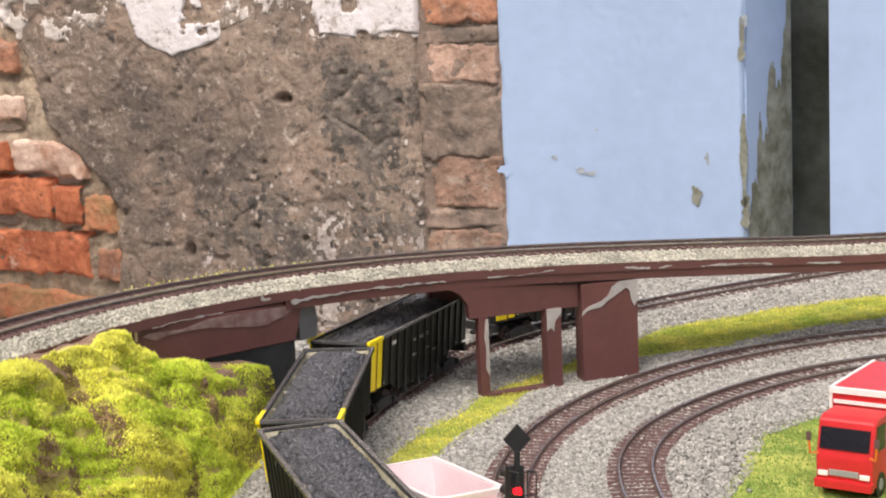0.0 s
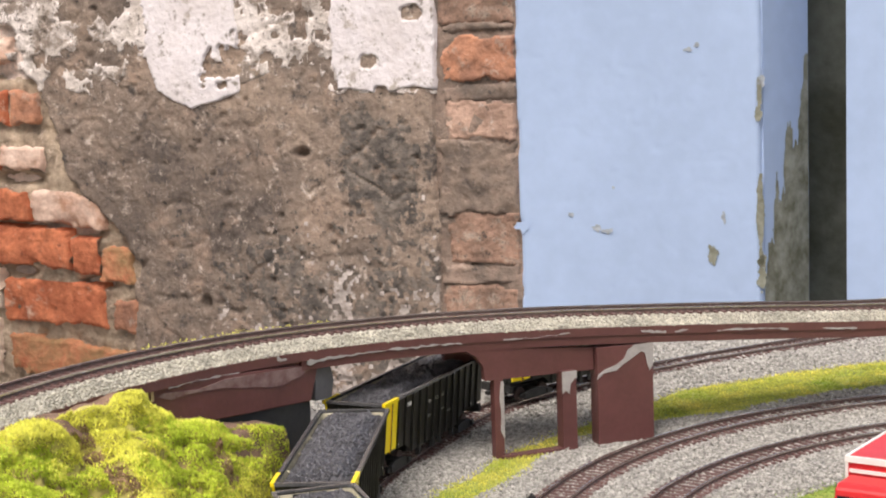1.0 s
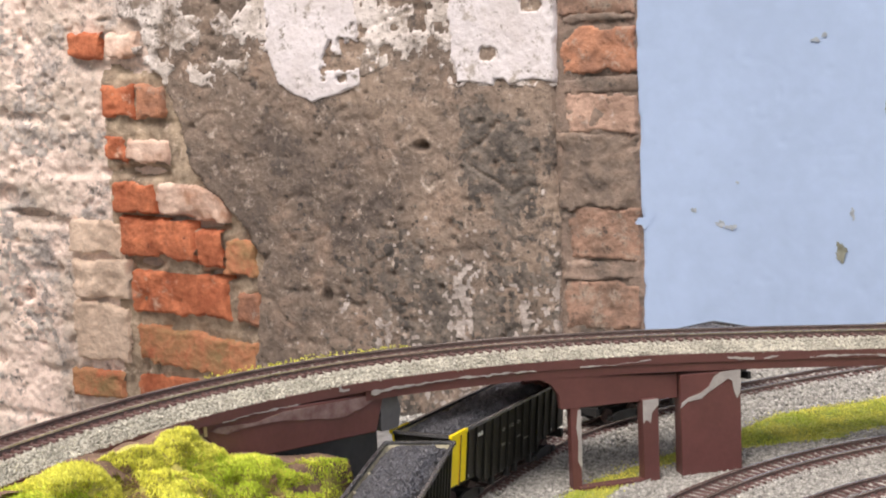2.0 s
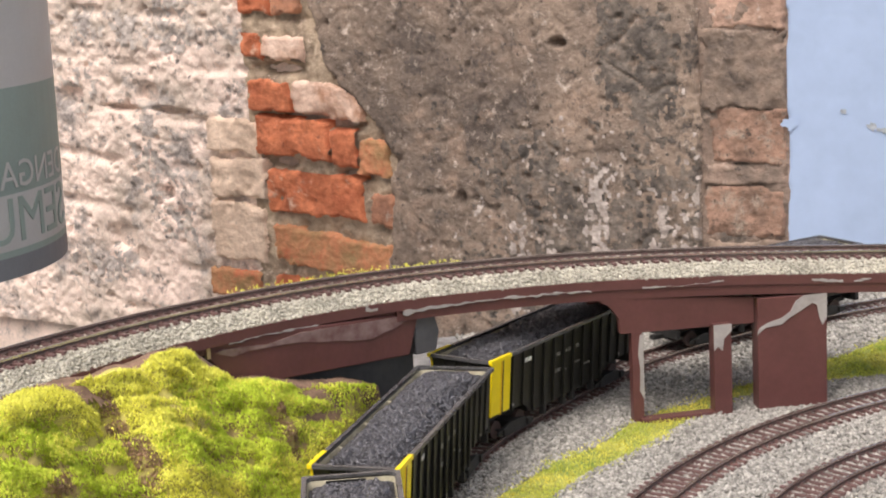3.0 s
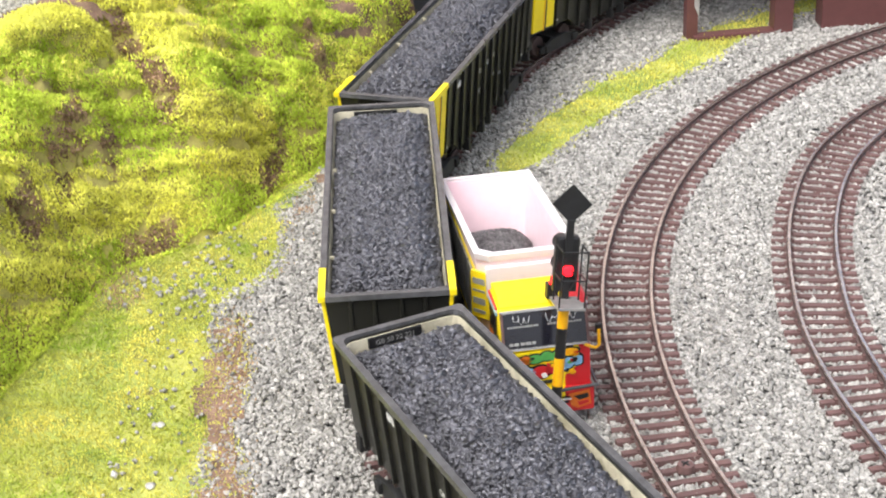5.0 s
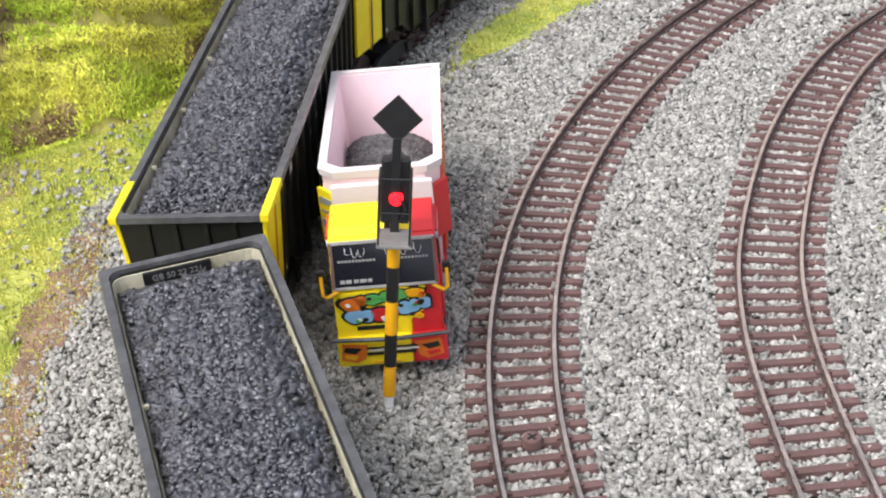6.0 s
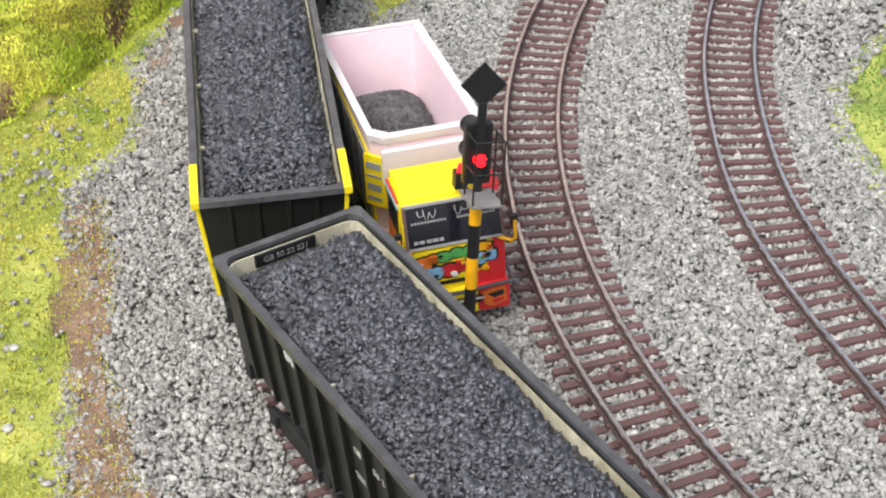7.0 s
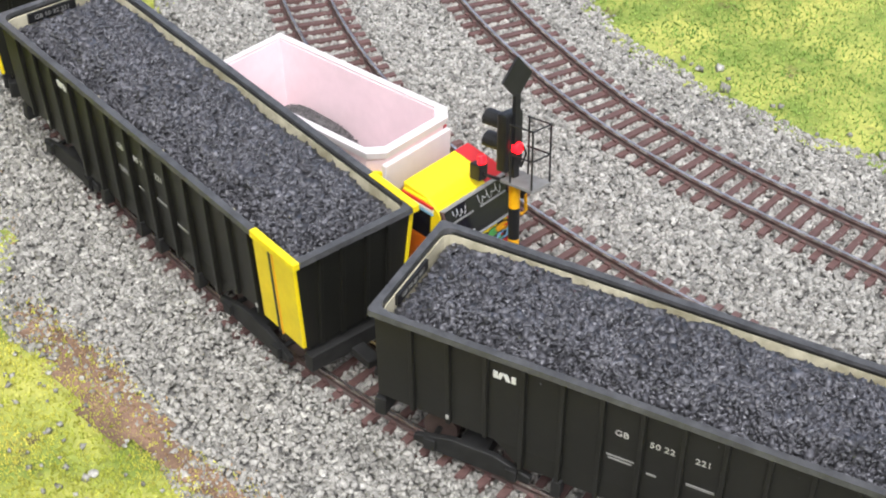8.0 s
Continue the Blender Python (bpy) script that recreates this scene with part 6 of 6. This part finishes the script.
        c = 0.0040
        pts = [(-hx, ya + c, z), (-hx + c, ya, z), (hx - c, ya, z), (hx, ya + c, z), (hx, yb, z), (-hx, yb, z)]
        return [(x, y, z + rise * (y1 - y) / (y1 - y0)) for x, y, z in pts]

    bed = part("bed", bm_ring(loop(0.0148, y0 + 0.002, y1 - 0.004, 0.0135), loop(0.0130, y0 + 0.0040, y1 - 0.006, 0.0135), loop(0.0158, y0, y1, 0.0412, 0.0060), loop(0.0142, y0 + 0.0022, y1 - 0.0016, 0.0412, 0.0060)), M_PINK, t, "pale pink flared bed")
    part("bed_floor", bm_box(-0.0138, 0.0138, y0 + 0.003, y1 - 0.005, 0.0118, 0.0150), M_PINK, bed)
    part("bed_lip", bm_ring(loop(0.0163, y0 - 0.0006, y1 + 0.0006, 0.0400, 0.0060), loop(0.0152, y0 + 0.0010, y1 - 0.0010, 0.0400, 0.0060), loop(0.0166, y0 - 0.0008, y1 + 0.0008, 0.0421, 0.0060), loop(0.0144, y0 + 0.0022, y1 - 0.0014, 0.0421, 0.0060)), M_LIP, bed, "broad white lip")
    part("front_board", bm_box(-0.0135, 0.0135, y0 - 0.0014, y0 + 0.0004, 0.0335, 0.0440, 0.0003), M_LIP, bed)
    for s, skin in ((-1, M_YELLOW), (1, M_RED)):
        def flare(ya, yb, za, zb, out, material, name):
            bm = bmesh.new()
            v = []
            for o in (0.0, 0.0006):
                for z in (za, zb):
                    x = s * (0.0146 + (z - 0.0135) / 0.033 * 0.0010 + out + o)
                    v += [(x, ya, z), (x, yb, z)]
            vs = [bm.verts.new(q) for q in v]
            for q in ((0, 1, 3, 2), (4, 6, 7, 5), (0, 4, 5, 1), (2, 3, 7, 6), (0, 2, 6, 4), (1, 5, 7, 3)):
                bm.faces.new([vs[i] for i in q])
            return part(name, bm, material, bed)
        flare(y0 + 0.0045, y1 - 0.002, 0.0135, 0.0402, 0.0001, skin, "side_board")
        for k in range(6):
            ya = y0 + 0.0075 + k * 0.0096
            flare(ya, ya + 0.0082, 0.0170, 0.0390, 0.0006, M_GREYPRINT if s < 0 else M_ORANGE, "side_panel")
    corner = part("corner_board", bm_plate([(-0.0176, y0 + 0.0042), (-0.0130, y0 - 0.0006), (-0.0124, y0), (-0.0170, y0 + 0.0048)], 2, 0.0250, 0.0415), M_YELLOW, bed, "yellow corner panel")
    for za, zb in ((0.0268, 0.0280), (0.0300, 0.0322), (0.0345, 0.0352), (0.0372, 0.0392)):
        part("corner_print", bm_plate([(-0.0172, y0 + 0.0034), (-0.0140, y0 + 0.00010), (-0.0138, y0 + 0.0002), (-0.0170, y0 + 0.0036)], 2, za, zb), M_GREYPRINT, corner)
    part("corner_board", bm_plate([(0.0176, y0 + 0.0042), (0.0130, y0 - 0.0006), (0.0124, y0), (0.0170, y0 + 0.0048)], 2, 0.0250, 0.0415), M_RED, bed, "red corner panel")
    return t


truck = tipper()
rng_t = np.random.default_rng(9)
heap = new("coal_heap")
heap.matrix_world = truck.matrix_world


def heap_z(x, y):
    return 0.0150 + 0.0135 * np.exp(-((x + 0.001) / 0.0155) ** 4 - ((y - 0.076) / 0.0175) ** 4)


sheet("heap_core", np.linspace(-0.0128, 0.0128, 26), np.linspace(0.046, 0.0935, 54), lambda x, y: x > -9, lambda x, y: np.stack([x, y, heap_z(x, y)], -1), M_GRIT, heap)
n = 5200
x, y = rng_t.uniform(-0.0126, 0.0126, n), 0.075 + rng_t.normal(0, 0.013, n)
ok = (y > 0.046) & (y < 0.0935)
grains("heap_grains", np.stack([x, y, heap_z(x, y)], 1)[ok], rng_t.uniform(0.0003, 0.0007, ok.sum()), OCTA, OCTA_F, M_GRIT, rng_t, 0.4, 0.9, parent=heap)
tagged(heap, kind="stuff", label="small heap of dark grey coal grit in the pink bed", category="coal")


# ---- red truck ----
def box_truck():
    """Built with its front towards -y."""
    t = empty("box_truck", pose(0.2155, 0.0715, 0, 0, 0, -59) @ Matrix.Scale(0.985, 4), "small red box truck with white trim, parked on the inner grass", "truck")
    part("chassis", bm_box(-0.010, 0.010, 0.002, 0.085, 0.006, 0.010, 0.0004), M_UNDER, t)
    for y in (0.012, 0.066):
        for x in (-0.0105, 0.0105):
            wheel(t, x, y, 0.0066, 0.0038)
    prof = [(0.0, 0.006), (-0.0004, 0.020), (0.0045, 0.0385), (0.0085, 0.0405), (0.0245, 0.0405), (0.0250, 0.006)]
    cab = part("cab", bm_plate(prof, 0, -0.0142, 0.0142, 0.0008), M_RED, t, "glossy red cab")
    part("windscreen", bm_plate([(0.0001, 0.0250), (0.0028, 0.0352), (0.0034, 0.0352), (0.0007, 0.0250)], 0, -0.0125, 0.0125), M_SCREEN, cab, "dark windscreen")
    for s in (-1, 1):
        part("side_window", bm_plate([(0.0040, 0.0240), (0.0072, 0.0365), (0.0180, 0.0365), (0.0180, 0.0240)], 0, s * 0.0142 - 0.0003, s * 0.0142 + 0.0003), M_SCREEN, cab)
        arm = part("mirror_arm", bm_tube([(s * 0.0130, 0.0005, 0.0225), (s * 0.0165, -0.0018, 0.0222), (s * 0.0172, -0.0018, 0.0300)], 0.0006), M_ORANGE, t, "orange-red mirror arm")
        part("mirror", bm_box(s * 0.0172 - 0.0012, s * 0.0172 + 0.0012, -0.0024, -0.0012, 0.0285, 0.0330, 0.0003), M_TIE, arm)
        part("headlight", bm_box(s * 0.0105 - 0.0025, s * 0.0105 + 0.0025, -0.0012, 0.0004, 0.0115, 0.0140, 0.0003), M_WHITE, cab)
    part("grille", bm_box(-0.0075, 0.0075, -0.0010, 0.0004, 0.0120, 0.0150, 0.0002), M_GREYPRINT, cab)
    part("bumper", bm_box(-0.0146, 0.0146, -0.0022, 0.002, 0.0055, 0.0100, 0.0006), M_RED, t)
    body = part("box", bm_box(-0.0165, 0.0165, 0.0265, 0.088, 0.0105, 0.0490, 0.0006), M_RED, t, "red load box")
    for x in (-0.0166, 0.0166):
        part("corner_trim", bm_box(x - 0.0008, x + 0.0008, 0.0258, 0.0282, 0.0105, 0.0492, 0.0003), M_WHITE, body)
        part("roof_trim", bm_box(x - 0.0008, x + 0.0008, 0.0258, 0.0885, 0.0462, 0.0496, 0.0003), M_WHITE, body)
    part("roof_trim", bm_box(-0.0174, 0.0174, 0.0252, 0.0268, 0.0462, 0.0496, 0.0003), M_WHITE, body, "white roof trim")
    part("front_panel", bm_box(-0.0150, 0.0150, 0.0256, 0.0268, 0.0412, 0.0430), M_WHITE, body)


box_truck()
